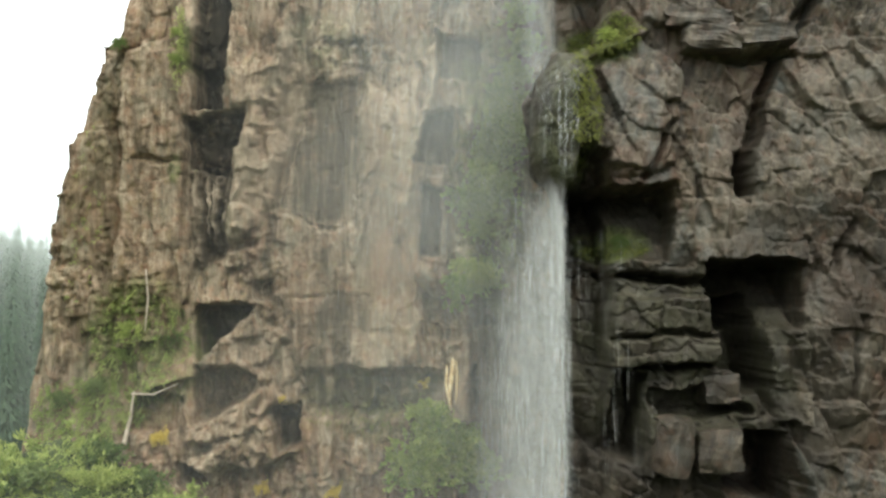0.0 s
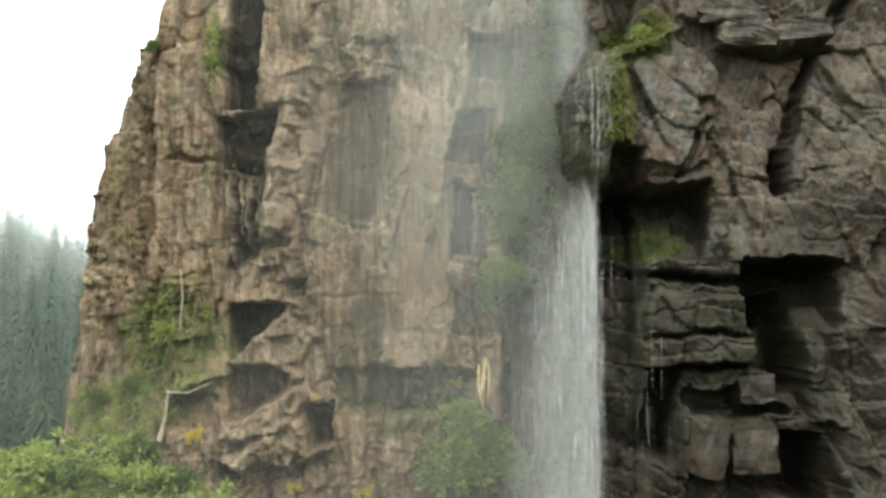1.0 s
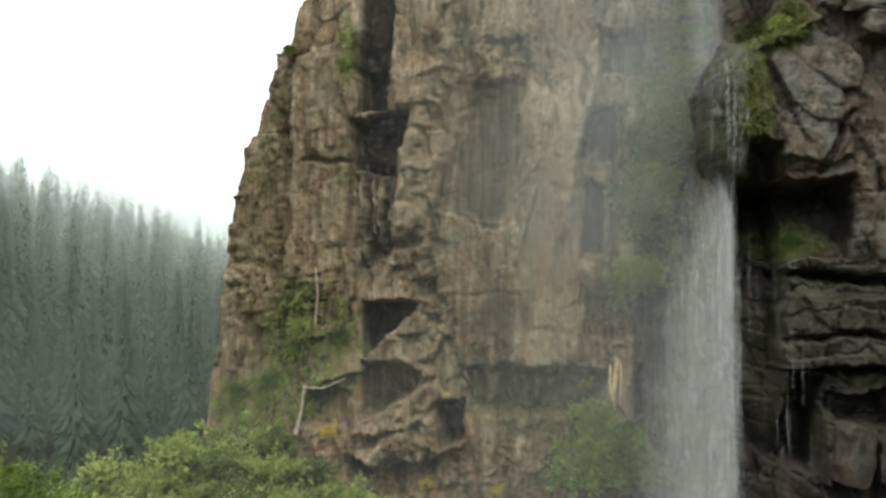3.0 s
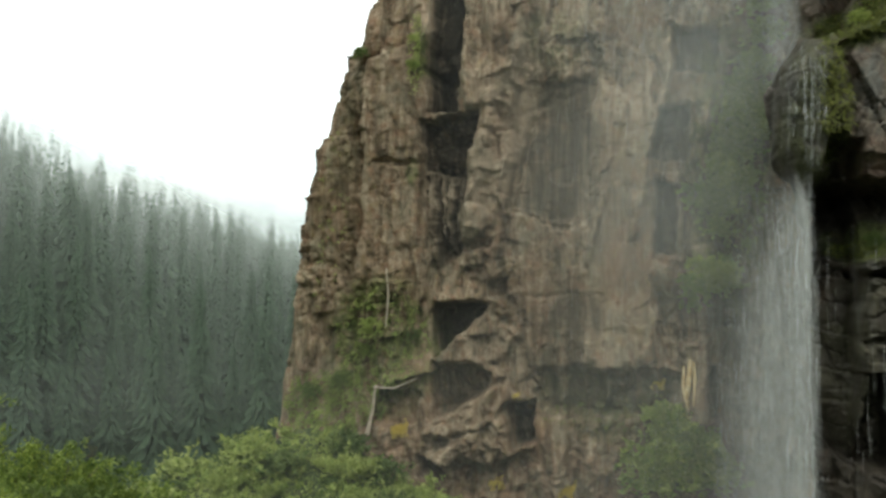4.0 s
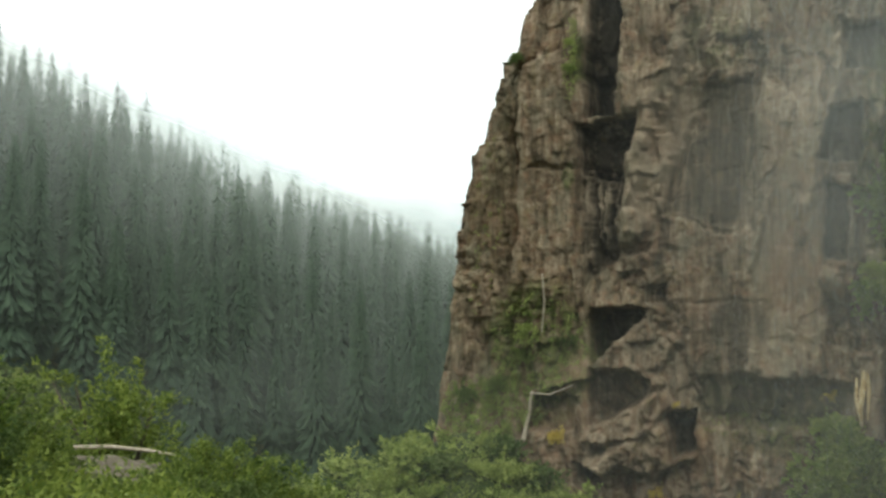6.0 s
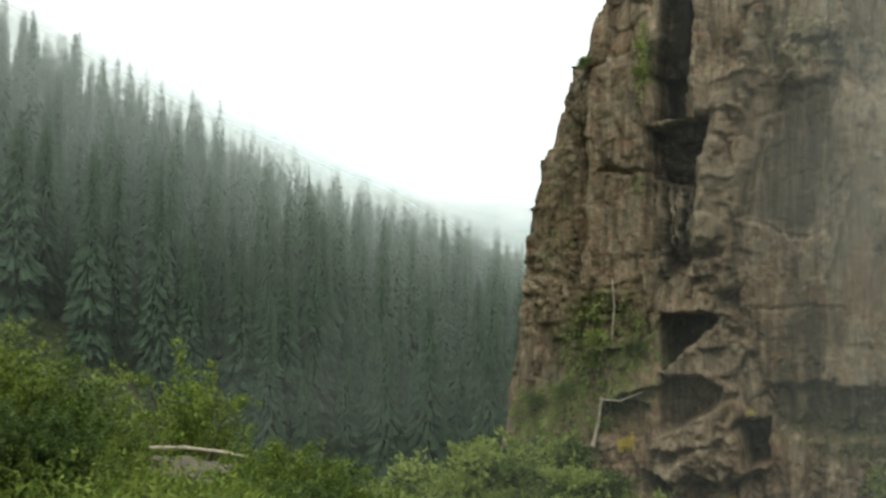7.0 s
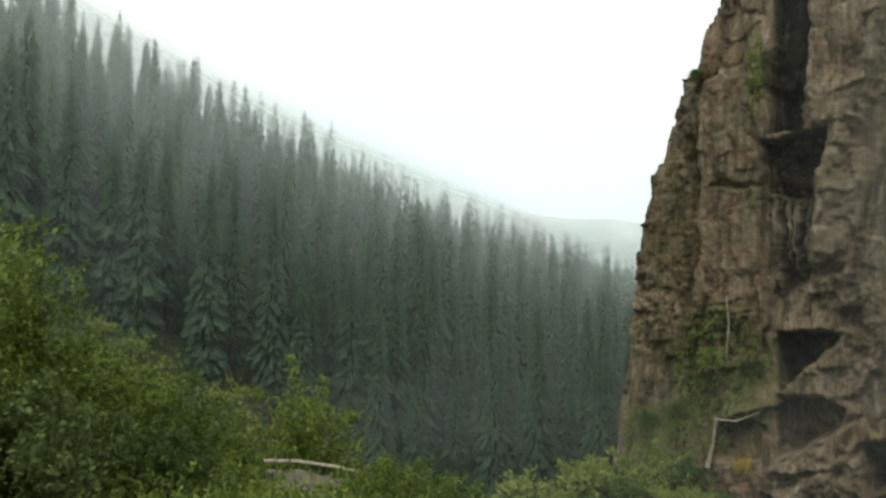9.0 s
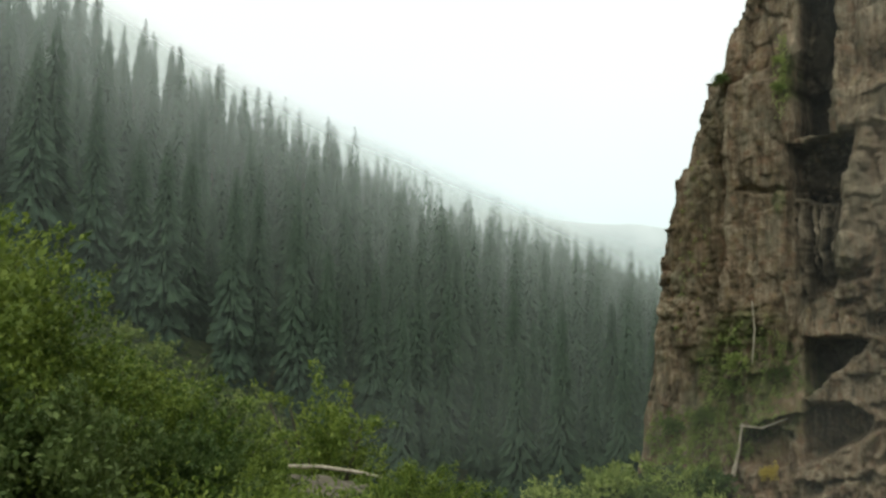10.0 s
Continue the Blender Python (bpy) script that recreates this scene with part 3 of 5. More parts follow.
    # behind the fall
    w.recess(4.71, 4.75, 6.14, 29.36, 1.6, 0.0, 1.2)
    # broken lower slope on the free side
    w.D += 2.2 * ease((-3.6 - Z) / 7.0) * ease((-11.0 - X) / 3.0)
    w.brow(-13.12, -2.97, 3.20, 0.7, 0.7, 0.35)
    w.brow(-14.21, -0.85, 3.20, 0.5, 0.6, 0.2)
    w.recess(-13.50, -4.15, 2.40, 1.60, 0.8)
    w.paint("pale", *(-8.29, 8.87), 1.4, 6.5, 0.5, 0.35)
    w.paint("pale", *(-0.37, 12.6), 0.35, 3.0, 0.8, 0.2)
    w.paint("pale", *(0.81, 4.64), 0.3, 4.5, 0.8)
    w.paint("pale", *(-7.42, -2.3), 0.25, 1.4, 0.9)
    w.paint("stain_and_shade", *(-4.82, 0.44), 1.6, 1.3, 0.8)
    w.paint("stain_and_shade", *(-5.86, -1.12), 2.2, 2.2, 0.6)
    w.paint("stain_and_shade", *(-3.8, 7.54), 0.9, 2.6, 0.4)
    w.paint("wet_and_shade", 4.02, -1.11, 2.54, 8.81, 0.75)
    w.paint("moss", -17.48, 4.21, 1.2, 9.0, 0.15, 0.25)
    w.paint("moss", -14.20, -1.11, 3.47, 4.00, 0.9)
    w.paint("moss", *(-12.24, 13.0), 0.35, 1.6, 0.9)
    w.paint("moss", *(-12.75, 7.28), 0.4, 0.8, 0.7)
    w.paint("moss", 2.31, 7.44, 2.14, 8.81, 0.8)
    w.paint("moss", -2.2, -4.4, 3.6, 1.3, 0.35)
    w.paint("moss", *(-5.67, 13.4), 1.6, 1.8, 0.4)
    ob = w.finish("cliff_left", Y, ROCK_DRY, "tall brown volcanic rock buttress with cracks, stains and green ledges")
    return w, ob


def right_edge(z):
    zs = [-14.0, -2.10, 2.99, 4.83, 5.86, 8.55, 10.01, 11.47, 22.0]
    xs = [4.60, 4.60, 4.52, 4.30, 3.30, 2.98, 3.75, 4.30, 4.36]
    return np.interp(z, zs, xs) + 0.10 * fbm(z / 0.8, z * 0 + 1.3, 151, 4)


def build_right_cliff():
    S, X, Z, Y = wall_grid(right_edge, 17.0, 0.055, -14.0, 17.2, 161, -0.16)
    w = Wall(X, Z, 36.0, 171)
    w.D += 0.6 * fbm(X / 3.6, Z / 3.6, 181, 3)
    gap, ident, dx, dz = cells(w.wx / 1.5, w.wz / 0.85 + 0.12 * X, 190)
    low = ease((4.0 - Z) / 2.0) * ease((10.2 - X) / 1.5)
    w.D += (0.08 + 0.42 * low) * (0.55 * (ident - 0.5) - 0.35 * ease(1 - gap / 0.10)) + 0.12 * dz
    jx, jz = X + 0.10 * fbm(X / 0.7, Z / 0.7, 193, 3), Z + 0.10 * fbm(X / 0.7, Z / 0.7, 194, 3)
    w.D += 0.36 * facets(jx / 1.5 + 0.35 * Z, jz / 2.6, 201)
    w.D += 0.085 * facets(jx / 0.55 + 0.45 * Z, jz / 1.3, 203)
    w.D += 0.045 * facets(jx / 0.22 + 0.8 * Z, jz / 0.55, 205)
    w.D += 0.022 * facets(jx / 0.11, jz / 0.2, 207)
    w.D += 0.07 * fbm(X / 0.30, Z / 0.5, 199, 4, 0.65)
    w.D -= 0.9 * np.exp(-np.maximum(S, 0) / 0.4) * (S >= 0) + 0.9 * (S < 0)
    # the mossy nose over which the water slides
    w.bulge(4.34, 7.62, 1.27, 2.76, 2.4)
    w.recess(4.98, 11.99, 2.04, 2.86, 2.6)
    w.brow(6.21, 10.32, 2.66, 0.7, 0.5, 0.45)
    # upper slabs and the long slanting crack
    w.block(10.66, 10.74, 3.88, 0.90, 0.9)
    w.block(9.64, 11.89, 4.70, 1.23, 0.5)
    w.rib(10.44, 10.11, 12.71, 10.32, 0.22, -0.9)
    w.rib(13.99, 12.72, 12.52, 10.84, 0.40, -1.5)
    w.rib(12.52, 10.84, 11.55, 8.35, 0.30, -1.4)
    w.rib(11.55, 8.35, 10.83, 5.25, 0.36, -1.6)
    w.recess(10.88, 5.97, 0.53, 1.64, 1.4)
    w.rib(8.31, 7.62, 7.31, 5.76, 0.22, -0.9)
    w.brow(6.69, 6.07, 3.07, 0.5, 0.8, -0.1)
    w.bulge(6.71, 7.93, 1.84, 2.25, 0.6)
    w.rib(9.18, 8.14, 8.82, 3.60, 0.5, 0.4)
    w.rib(9.97, 5.45, 10.04, 2.58, 0.4, 0.5)
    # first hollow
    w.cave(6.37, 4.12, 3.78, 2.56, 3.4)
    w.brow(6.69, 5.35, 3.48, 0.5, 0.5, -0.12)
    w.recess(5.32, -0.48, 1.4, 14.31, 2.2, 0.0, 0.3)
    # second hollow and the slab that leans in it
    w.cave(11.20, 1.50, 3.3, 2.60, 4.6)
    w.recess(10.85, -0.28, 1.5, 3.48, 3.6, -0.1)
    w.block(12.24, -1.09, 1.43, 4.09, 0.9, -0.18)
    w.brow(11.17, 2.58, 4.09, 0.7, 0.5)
    w.rib(5.85, 2.23, 9.73, 1.86, 0.30, -1.4)
    # stacked blocks
    w.block(8.08, 0.74, 4.09, 1.23, 0.8)
    w.block(7.9, -0.55, 3.9, 1.0, 0.75)
    w.rib(6.03, -1.19, 10.30, -1.09, 0.22, -1.2)
    w.recess(6.72, -2.91, 1.15, 3.0, 3.2, 0.1)
    w.recess(8.56, -2.20, 1.84, 0.61, 1.5)
    w.block(8.04, -3.81, 1.53, 2.04, 1.1, 0.1)
    w.block(9.70, -4.02, 1.64, 1.64, 1.0)
    w.recess(11.27, -4.82, 2.04, 2.45, 4.0)
    w.recess(9.47, -2.71, 3.27, 0.37, 1.2, 0.0, 0.12)
    w.rib(8.75, -2.91, 8.53, -4.92, 0.12, -0.9)
    w.rib(12.30, -3.51, 13.08, -5.76, 0.35, 0.9)
    w.rib(11.50, -2.91, 11.73, -0.88, 0.16, -0.7)
    # the plain face on the far side
    w.rib(14.87, 4.01, 14.02, 2.37, 0.25, -0.7)
    w.bulge(14.59, -0.07, 1.84, 3.07, 0.6)
    w.rib(15.02, 0.74, 14.56, -2.10, 0.22, -0.6)
    w.paint("moss", 4.44, 7.62, 1.53, 3.07, 0.35)
    w.paint("stain_and_shade", 4.13, 7.52, 1.43, 3.07, 0.9)
    w.paint("stain_and_shade", 8.87, -1.69, 4.50, 5.32, 0.9)
    w.paint("pale", 8.07, 0.13, 2.45, 1.23, 0.35)
    w.paint("pale", 14.74, 8.14, 2.45, 3.68, 0.4)
    w.paint("pale", 14.14, -2.71, 1.84, 1.84, 0.7)
    w.paint("moss", 5.70, 10.84, 1.64, 1.23, 0.9)
    w.paint("moss", 6.47, 3.40, 1.64, 0.82, 0.8)
    w.paint("wet_and_shade", 5.22, -0.07, 1.23, 8.59, 1.0)
    # shade painted black into both hollows and the band under the ledge
    w.paint("wet_and_shade", 6.27, 4.01, 2.45, 1.43, 1.0)
    w.paint("wet_and_shade", 11.05, 1.56, 1.43, 1.53, 0.9)
    w.paint("wet_and_shade", 7.79, 1.97, 2.86, 0.74, 1.0)
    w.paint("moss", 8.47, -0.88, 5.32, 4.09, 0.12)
    # likewise the deep slot, the gap between blocks and the low hole
    w.paint("wet_and_shade", 10.92, -0.28, 1.02, 2.45, 1.0)
    w.paint("wet_and_shade", 6.72, -2.91, 0.92, 2.25, 1.0)
    w.paint("wet_and_shade", 11.37, -4.92, 1.53, 1.64, 1.0)
    # wet nose, then mottled black over the lower blocks and far-side face
    w.paint("wet_and_shade", 4.13, 7.5, 1.6, 3.6, 1.0)
    w.paint("wet_and_shade", 9.27, -2.10, 6.95, 6.13, 0.74)
    w.paint("wet_and_shade", 13.21, 2.37, 4.09, 3.07, 0.75)
    # more shade painted into the slanting crack and the two hollows
    w.paint("wet_and_shade", 11.02, 6.69, 0.82, 1.84, 0.7)
    w.paint("stain_and_shade", 6.47, 4.01, 2.25, 1.64, 1.0)
    w.paint("stain_and_shade", 11.35, 1.15, 1.64, 2.04, 0.9)
    w.paint("pale", 10.66, 10.74, 2.45, 0.82, 0.6)
    w.paint("pale", 10.58, 4.83, 2.25, 2.66, 0.5)
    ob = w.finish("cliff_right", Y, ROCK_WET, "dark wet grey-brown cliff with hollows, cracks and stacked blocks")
    return w, ob


LEFT, cliff_left = build_left_cliff()
RIGHT, cliff_right = build_right_cliff()


def rock_piece(name, size, seed, material):
    """A squarish broken stone with chipped corners."""
    bm = bmesh.new()
    bmesh.ops.create_cube(bm, size=1.0)
    bmesh.ops.subdivide_edges(bm, edges=bm.edges[:], cuts=6, use_grid_fill=True)
    for v in bm.verts:
        p = v.co.copy()
        v.co = p.lerp(p.normalized() * 0.62, 0.28)
        n = noise.noise_vector(p * 2.3 + Vector((seed * 3.1, seed, 0)))
        v.co += n * 0.10 + noise.noise_vector(p * 6.0 + Vector((seed, 2, seed))) * 0.035
        v.co = Vector((v.co.x * size[0], v.co.y * size[1], v.co.z * size[2]))
    me = bpy.data.meshes.new(name)
    bm.to_mesh(me)
    bm.free()
    me.materials.append(material)
    return me


def build_blocks():
    def add(x, z, w, h, turn):
        me = rock_piece("rock_block", (w, 1.5, h), x * 7 + z, ROCK_WET)
        ob = part("rock_block", me, None, cliff_right)
        p = RIGHT.at(x, z)
        ob.matrix_basis = pose(x, p.y + 0.5, z, random.uniform(-4, 4), turn, random.uniform(-6, 6))
        for k in ("moss", "stain_and_shade", "pale", "wet_and_shade"):
            put_attr(me, k, np.full(len(me.vertices), 0.6 if k == "stain_and_shade" else 0.0))
    add(7.99, -3.81, 1.43, 1.88, 8)
    add(9.70, -4.02, 1.59, 1.55, -4)
    add(10.09, -1.90, 1.31, 1.02, -3)
    add(9.73, 10.67, 2.04, 0.82, 4)
    add(11.59, 10.84, 2.25, 0.70, -3)
    add(9.22, 11.47, 2.45, 0.70, 2)


build_blocks()

# ---- the ground ----
AX = radians(5.0)


def along(x, y, turn):
    """How far along a line that leaves the eye at that turn to the left, and how far to the left of it."""
    return -x * math.sin(turn) + y * math.cos(turn), -x * math.cos(turn) - y * math.sin(turn)


def ground_z(x, y):
    # the bank: it falls to the foot of the cliffs and on into the valley, less steeply where the shrubs stand
    q, s = along(x, y, radians(15))
    z = -12.5 * ease((q - 3.0) / 27.0) - 13.0 * ease((q - 38) / 90)
    z = z + (np.clip(0.25 * (q - 4), 0, 3) * ease((s - 0.5) / 4.0) + 0.04 * np.clip(s - 6, 0, 30)) * ease((34 - q) / 14)
    # the forest slope, whose crest sinks along the valley
    q, s = along(x, y, AX)
    hill = np.clip(s - 48, 0, None)
    crest = np.interp(q, [-200, 0, 138, 198, 275, 436, 555, 900, 2000], [68, 60, 46, 33.5, 23, 11.5, 3, -6, -8])
    shape = np.where(hill < 122, hill / 122 * ease(hill / 20), 1 - 0.12 * np.clip((hill - 122) / 60, 0, 4))
    z = z + (crest - z) * shape * (hill > 0)
    # talus at the foot of the buttress
    d = np.hypot((x + 17.5) / np.where(x > -17.5, 1.15, 1.4), y - 46.5)
    z = z + 8.2 * np.clip(1 - d / 12.5, 0, 1) ** 1.1 * ease((48.5 - y) / 2 + 0.5)
    # the high ground behind the walls
    far = np.maximum(y, 50.0)
    z = z + (19.0 - z) * ease((x + 0.375 * far) / (0.11 * far)) * ease((y - 53) / 9)
    z = z + (18.0 - z) * ease(np.minimum(y - 47, x - 8.0) / 8.0)
    right = np.minimum(x - 17.5, 400)
    z = z + np.where(y < 56, (18.0 - z) * ease(right / 9.0), 0)
    z = z + 0.25 * fbm(x / 5.0, y / 5.0, 301, 4) * ease((np.hypot(x, y) - 1) / 6) + 2.5 * fbm(x / 60, y / 60, 305, 3) * ease((np.hypot(x, y) - 80) / 120)
    return z


def build_ground():
    u = np.linspace(-1, 1, 241)
    k = np.sinh(u * 5.6) / np.sinh(5.6) * 2600
    X, Y = np.meshgrid(k - 8, k + 28)
    P = np.stack([X, Y, ground_z(X, Y)], -1)
    me = sheet_mesh("ground", P)
    me.materials.append(TURF)
    tagged(new("ground", me), "grassy valley floor and steep forested slope", "ground", kind="structure")


build_ground()


def gz(x, y):
    return float(ground_z(np.array([float(x)]), np.array([float(y)]))[0])


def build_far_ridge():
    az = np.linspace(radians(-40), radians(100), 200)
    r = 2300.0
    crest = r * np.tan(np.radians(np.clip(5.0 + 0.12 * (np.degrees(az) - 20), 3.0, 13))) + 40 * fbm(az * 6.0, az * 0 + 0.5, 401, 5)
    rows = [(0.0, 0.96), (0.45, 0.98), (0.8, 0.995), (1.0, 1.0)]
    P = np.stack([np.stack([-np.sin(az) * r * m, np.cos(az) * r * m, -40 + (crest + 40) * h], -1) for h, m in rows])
    # the ridge's haze is painted in its material
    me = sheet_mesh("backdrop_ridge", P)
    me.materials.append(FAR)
    tagged(new("backdrop_ridge", me), "distant mountain ridge fading upward in painted white haze", "mountain", kind="structure")


build_far_ridge()

# ---- water ----


def strand_mesh(name, strands):
    """Thin three-sided threads of falling water; each is a list of (x, y, z, half width)."""
    verts, faces = [], []
    for st in strands:
        base = len(verts)
        for x, y, z, w in st:
            verts += [(x - w, y, z), (x + w, y, z), (x, y - w * 0.8, z)]
        for i in range(len(st) - 1):
            a = base + i * 3
            faces += [(a + k, a + (k + 1) % 3, a + 3 + (k + 1) % 3, a + 3 + k) for k in range(3)]
    return raw_mesh(name, verts, faces, True)


def fall_strands(count, x_top, x_foot, z_top, z_foot, y0, y1, width, rng, length, skew=(1, 1), high=1.0):
    out = []
    for _ in range(count):
        f = rng.betavariate(*skew)
        g = min(1, max(0, f + rng.gauss(0, 0.05)))
        xa, xb = x_top[0] + (x_top[1] - x_top[0]) * f, x_foot[0] + (x_foot[1] - x_foot[0]) * g
        ln = rng.uniform(*length)
        zs = z_top - (z_top - z_foot + ln * 0.5) * rng.random() ** high
        ze = max(z_foot, zs - ln)
        zs = min(z_top, zs)
        if zs - ze < 0.3:
            continue
        y = rng.uniform(y0, y1)
        w = width * rng.uniform(0.4, 1.6)
        n = max(1, int((zs - ze) / 1.4))
        ph, amp = rng.uniform(0, 6), rng.uniform(0.005, 0.05)
        st = []
        for i in range(n + 1):
            z = zs + (ze - zs) * i / n
            t = (z_top - z) / (z_top - z_foot)
            taper = 0.35 + 0.65 * math.sin(math.pi * (i + 0.4) / (n + 0.8))
            st.append((xa + (xb - xa) * t ** 1.5 + amp * math.sin(z * 1.3 + ph), y, z, w * taper))
        out.append(st)
    return out


def thread_cloud(name, count, x_of, z_top, z_foot, y0, y1, width, length, seed, skew, high):
    """Very fine falling threads of drops; x_of gives the cloud's sides at a height."""
    r = np.random.RandomState(seed)
    f, z = r.beta(skew[0], skew[1], count), z_top - (z_top - z_foot) * r.rand(count) ** high
    lo, hi = x_of(z)
    p = np.stack([lo + (hi - lo) * f, r.uniform(y0, y1, count), z], -1)
    w = width * r.uniform(0.5, 1.5, count)
    ends = []
    for k, drop in ((0, 0.0), (1, 1.0)):
        q = p - drop * np.stack([r.normal(0, 0.03, count), np.zeros(count), r.uniform(*length, count)], -1)
        for a in range(3):
            off = np.stack([np.cos(a * 2.094) * w, np.sin(a * 2.094) * w, np.zeros(count)], -1)
            ends.append(q + off)
    v = np.stack(ends, 1).reshape(-1, 3)
    i = (np.arange(count) * 6)[:, None]
    quads = np.concatenate([i + np.array([[a, (a + 1) % 3, 3 + (a + 1) % 3, 3 + a]]) for a in range(3)], 1).reshape(-1, 4)
    return raw_mesh(name, v, quads)


def build_fall():
    rng = random.Random(11)
    fall = new("waterfall")
    fall.location = (3.24, 34.6, -12.5)
    tagged(fall, "thin white waterfall dropping past dark mossy rock", "waterfall")

    def add(name, strands, mat, label):
        ob = part(name, strand_mesh(name, strands), mat, fall, label)
        ob.matrix_parent_inverse = Matrix.Translation(-fall.location)
        tagged(ob, kind="stuff")

    upper = fall_strands(160, (2.80, 3.9), (2.90, 3.9), 18.2, 9.78 - 0.1, 35.6, 36.4, 0.0028, rng, (0.6, 3), (1.7, 1.5))
    add("upper_fall", upper, WATER, "narrow upper jet of white water")
    slide = []
    for i in range(70):
        x = rng.uniform(3.20, 4.7)
        st = []
        z = rng.uniform(7.49, 9.78 + 0.2)
        ze = max(5.20, z - rng.uniform(0.6, 3))
        while z > ze:
            p = RIGHT.at(x, z)
            st.append((x + rng.gauss(0, 0.01), p.y - 0.04, z, 0.007 * rng.uniform(0.4, 1.6)))
            z -= 0.2
        if len(st) > 2:
            slide.append(st)
    add("sliding_water", slide, WATER, "sheet of water sliding over the mossy nose")
    core = fall_strands(420, (3.00 + 0.15, 4.33 - 0.05), (1.51 + 0.8, 4.45 - 0.1), 5.20 + 0.3, -12.6, 33.6, 35.2, 0.003, rng, (0.6, 3), (2.8, 1.7))
    core += fall_strands(240, (3.00 + 0.45, 4.33 + 0.05), (1.51 + 1.5, 4.45 + 0.15), 5.20 + 0.3, -12.6, 33.5, 34.0, 0.0042, rng, (1.0, 5), (2.2, 1.6))
    core += fall_strands(46, (3.00 + 0.3, 4.33), (1.51 + 0.9, 4.45), 5.20 + 0.3, -12.6, 33.4, 33.7, 0.008, rng, (2.5, 9), (2.4, 1.1))
    add("main_fall", core, WATER, "falling white main curtain of water")

    def cloud(name, label, *args):
        ob = part(name, thread_cloud(name, *args), SPRAY, fall, label)
        ob.matrix_parent_inverse = Matrix.Translation(-fall.location)
        tagged(ob, kind="stuff")
    span = 5.20 + 12.6
    cloud("veil", "loose veil of spray round the falling water", 5000,
          lambda z: (1.71 + (0.12 - 1.71) * np.clip((5.20 - z) / span, 0, 1), 4.30 + 0.15 + 0 * z), 5.20 + 0.5, -12.6, 34.4, 36.5, 0.0019, (0.3, 1.6), 5, (2.2, 1.6), 0.8)
    cloud("drifting_spray", "fine drops drifting in front of the rock", 4000,
          lambda z: (-6.05 + (-5.25 - -6.05) * (z + 10) / 27.5, 3.50 + 0 * z), 18.5, -6.0, 36.5, 42.5, 0.0017, (0.3, 1.3), 6, (1.9, 1.0), 1.9)
    drip = fall_strands(48, (4.49, 7.68), (4.49, 7.68), 4.0, -12.0, 34.0, 34.6, 0.004, rng, (0.8, 3))
    add("drip", drip, SPRAY, "single drips off the overhang")


build_fall()


def build_pool():
    bm = bmesh.new()
    n = 40
    ring = []
    for i in range(n):
        a = 2 * math.pi * i / n
        r = 1 + 0.25 * noise.noise(Vector((math.cos(a) * 1.5, math.sin(a) * 1.5, 2)))
        ring.append(bm.verts.new((math.cos(a) * 7 * r, math.sin(a) * 5 * r, 0)))
    mid = bm.verts.new((0, 0, 0))
    for i in range(n):
        bm.faces.new((mid, ring[i], ring[(i + 1) % n]))
    ob = part("water_pool", bm, POOL)
    ob.location = (3.0, 36.0, gz(3, 33) + 0.6)
    tagged(ob, "dark plunge pool at the foot of the fall", "water", kind="structure")


build_pool()


def mist_veil(P, thick, mat, label):
    me = sheet_mesh("mist", P)
    put_attr(me, "thick", thick)
    me.materials.append(mat)
    tagged(new("mist", me), label, "mist", kind="stuff")


def build_fall_mist():
    """The water blown to fine drops: a curtain under the nose, a jet above it, and haze drifting off before the rock."""
    for i, (y, amount) in enumerate(((34.0, 0.12), (34.9, 0.15), (35.9, 0.16))):
        u, z = np.meshgrid(np.linspace(0, 1, 30), np.linspace(-12.5, 5.6, 50))
        lo = np.interp(z, [-7.12, -5.6, -2.04, -0.07, 1.91, 3.9, 5.54], [0.94, 1.06, 1.46, 1.9, 2.4, 2.87, 3.21]) * y / 35
        hi = np.interp(z, [-7.12, -5.6, -2.04, 1.91, 4.3, 5.54], [4.48, 4.45, 4.35, 4.33, 4.3, 3.87]) * y / 35
        lo = lo - 0.5 + 0.25 * fbm(z / 1.5, z * 0 + i, 521 + i, 3)
        x = lo + (hi - lo) * u
        thick = amount * ease(u / 0.6) * ease((1 - u) / 0.06) * (0.75 + 0.6 * u) * ease((5.7 - z) / (0.6 + 4.5 * (1 - u)))
        mist_veil(np.stack([x, y + 0.15 * fbm(x, z / 2, 531 + i, 3), z], -1), thick, FALL_WATER, "white curtain of falling drops under the mossy nose")
    u, z = np.meshgrid(np.linspace(0, 1, 16), np.linspace(7.0, 18.0, 30))
    x = 2.75 + 1.55 * u
    mist_veil(np.stack([x, 36.6 + 0 * x, z], -1), 0.32 * ease(u / 0.5) * ease((1 - u) / 0.3) * ease((z - 7) / 3), FALL_WATER, "narrow jet of falling drops above the nose")
    for i, (y, amount) in enumerate(((37.6, 0.13), (40.2, 0.13))):
        x, z = np.meshgrid(np.linspace(-13, 4.1, 50), np.linspace(-10, 18.5, 50))
        near = np.exp(-((x - 0.4 - 0.10 * (z - 8)) / 4.2) ** 2) * (0.25 + 0.75 * ease((z + 8) / 20)) + 0.25 * np.exp(-((x + 2) / 8.0) ** 2)
        low = 0.5 * np.exp(-((x - 2.4) / 1.6) ** 2) * ease((3 - z) / 8)
        rim = ease((x + 13) / 4) * ease((4.1 - x) / 0.8) * ease((18.5 - z) / 1.5) * ease((z + 10) / 3)
        mist_veil(np.stack([x, y + 0.4 * fbm(x / 4, z / 4, 541 + i, 3), z], -1), amount * (near + low) * rim, FALL_MIST, "haze of fine spray drifting before the brown rock")


build_fall_mist()

# ---- plants ----


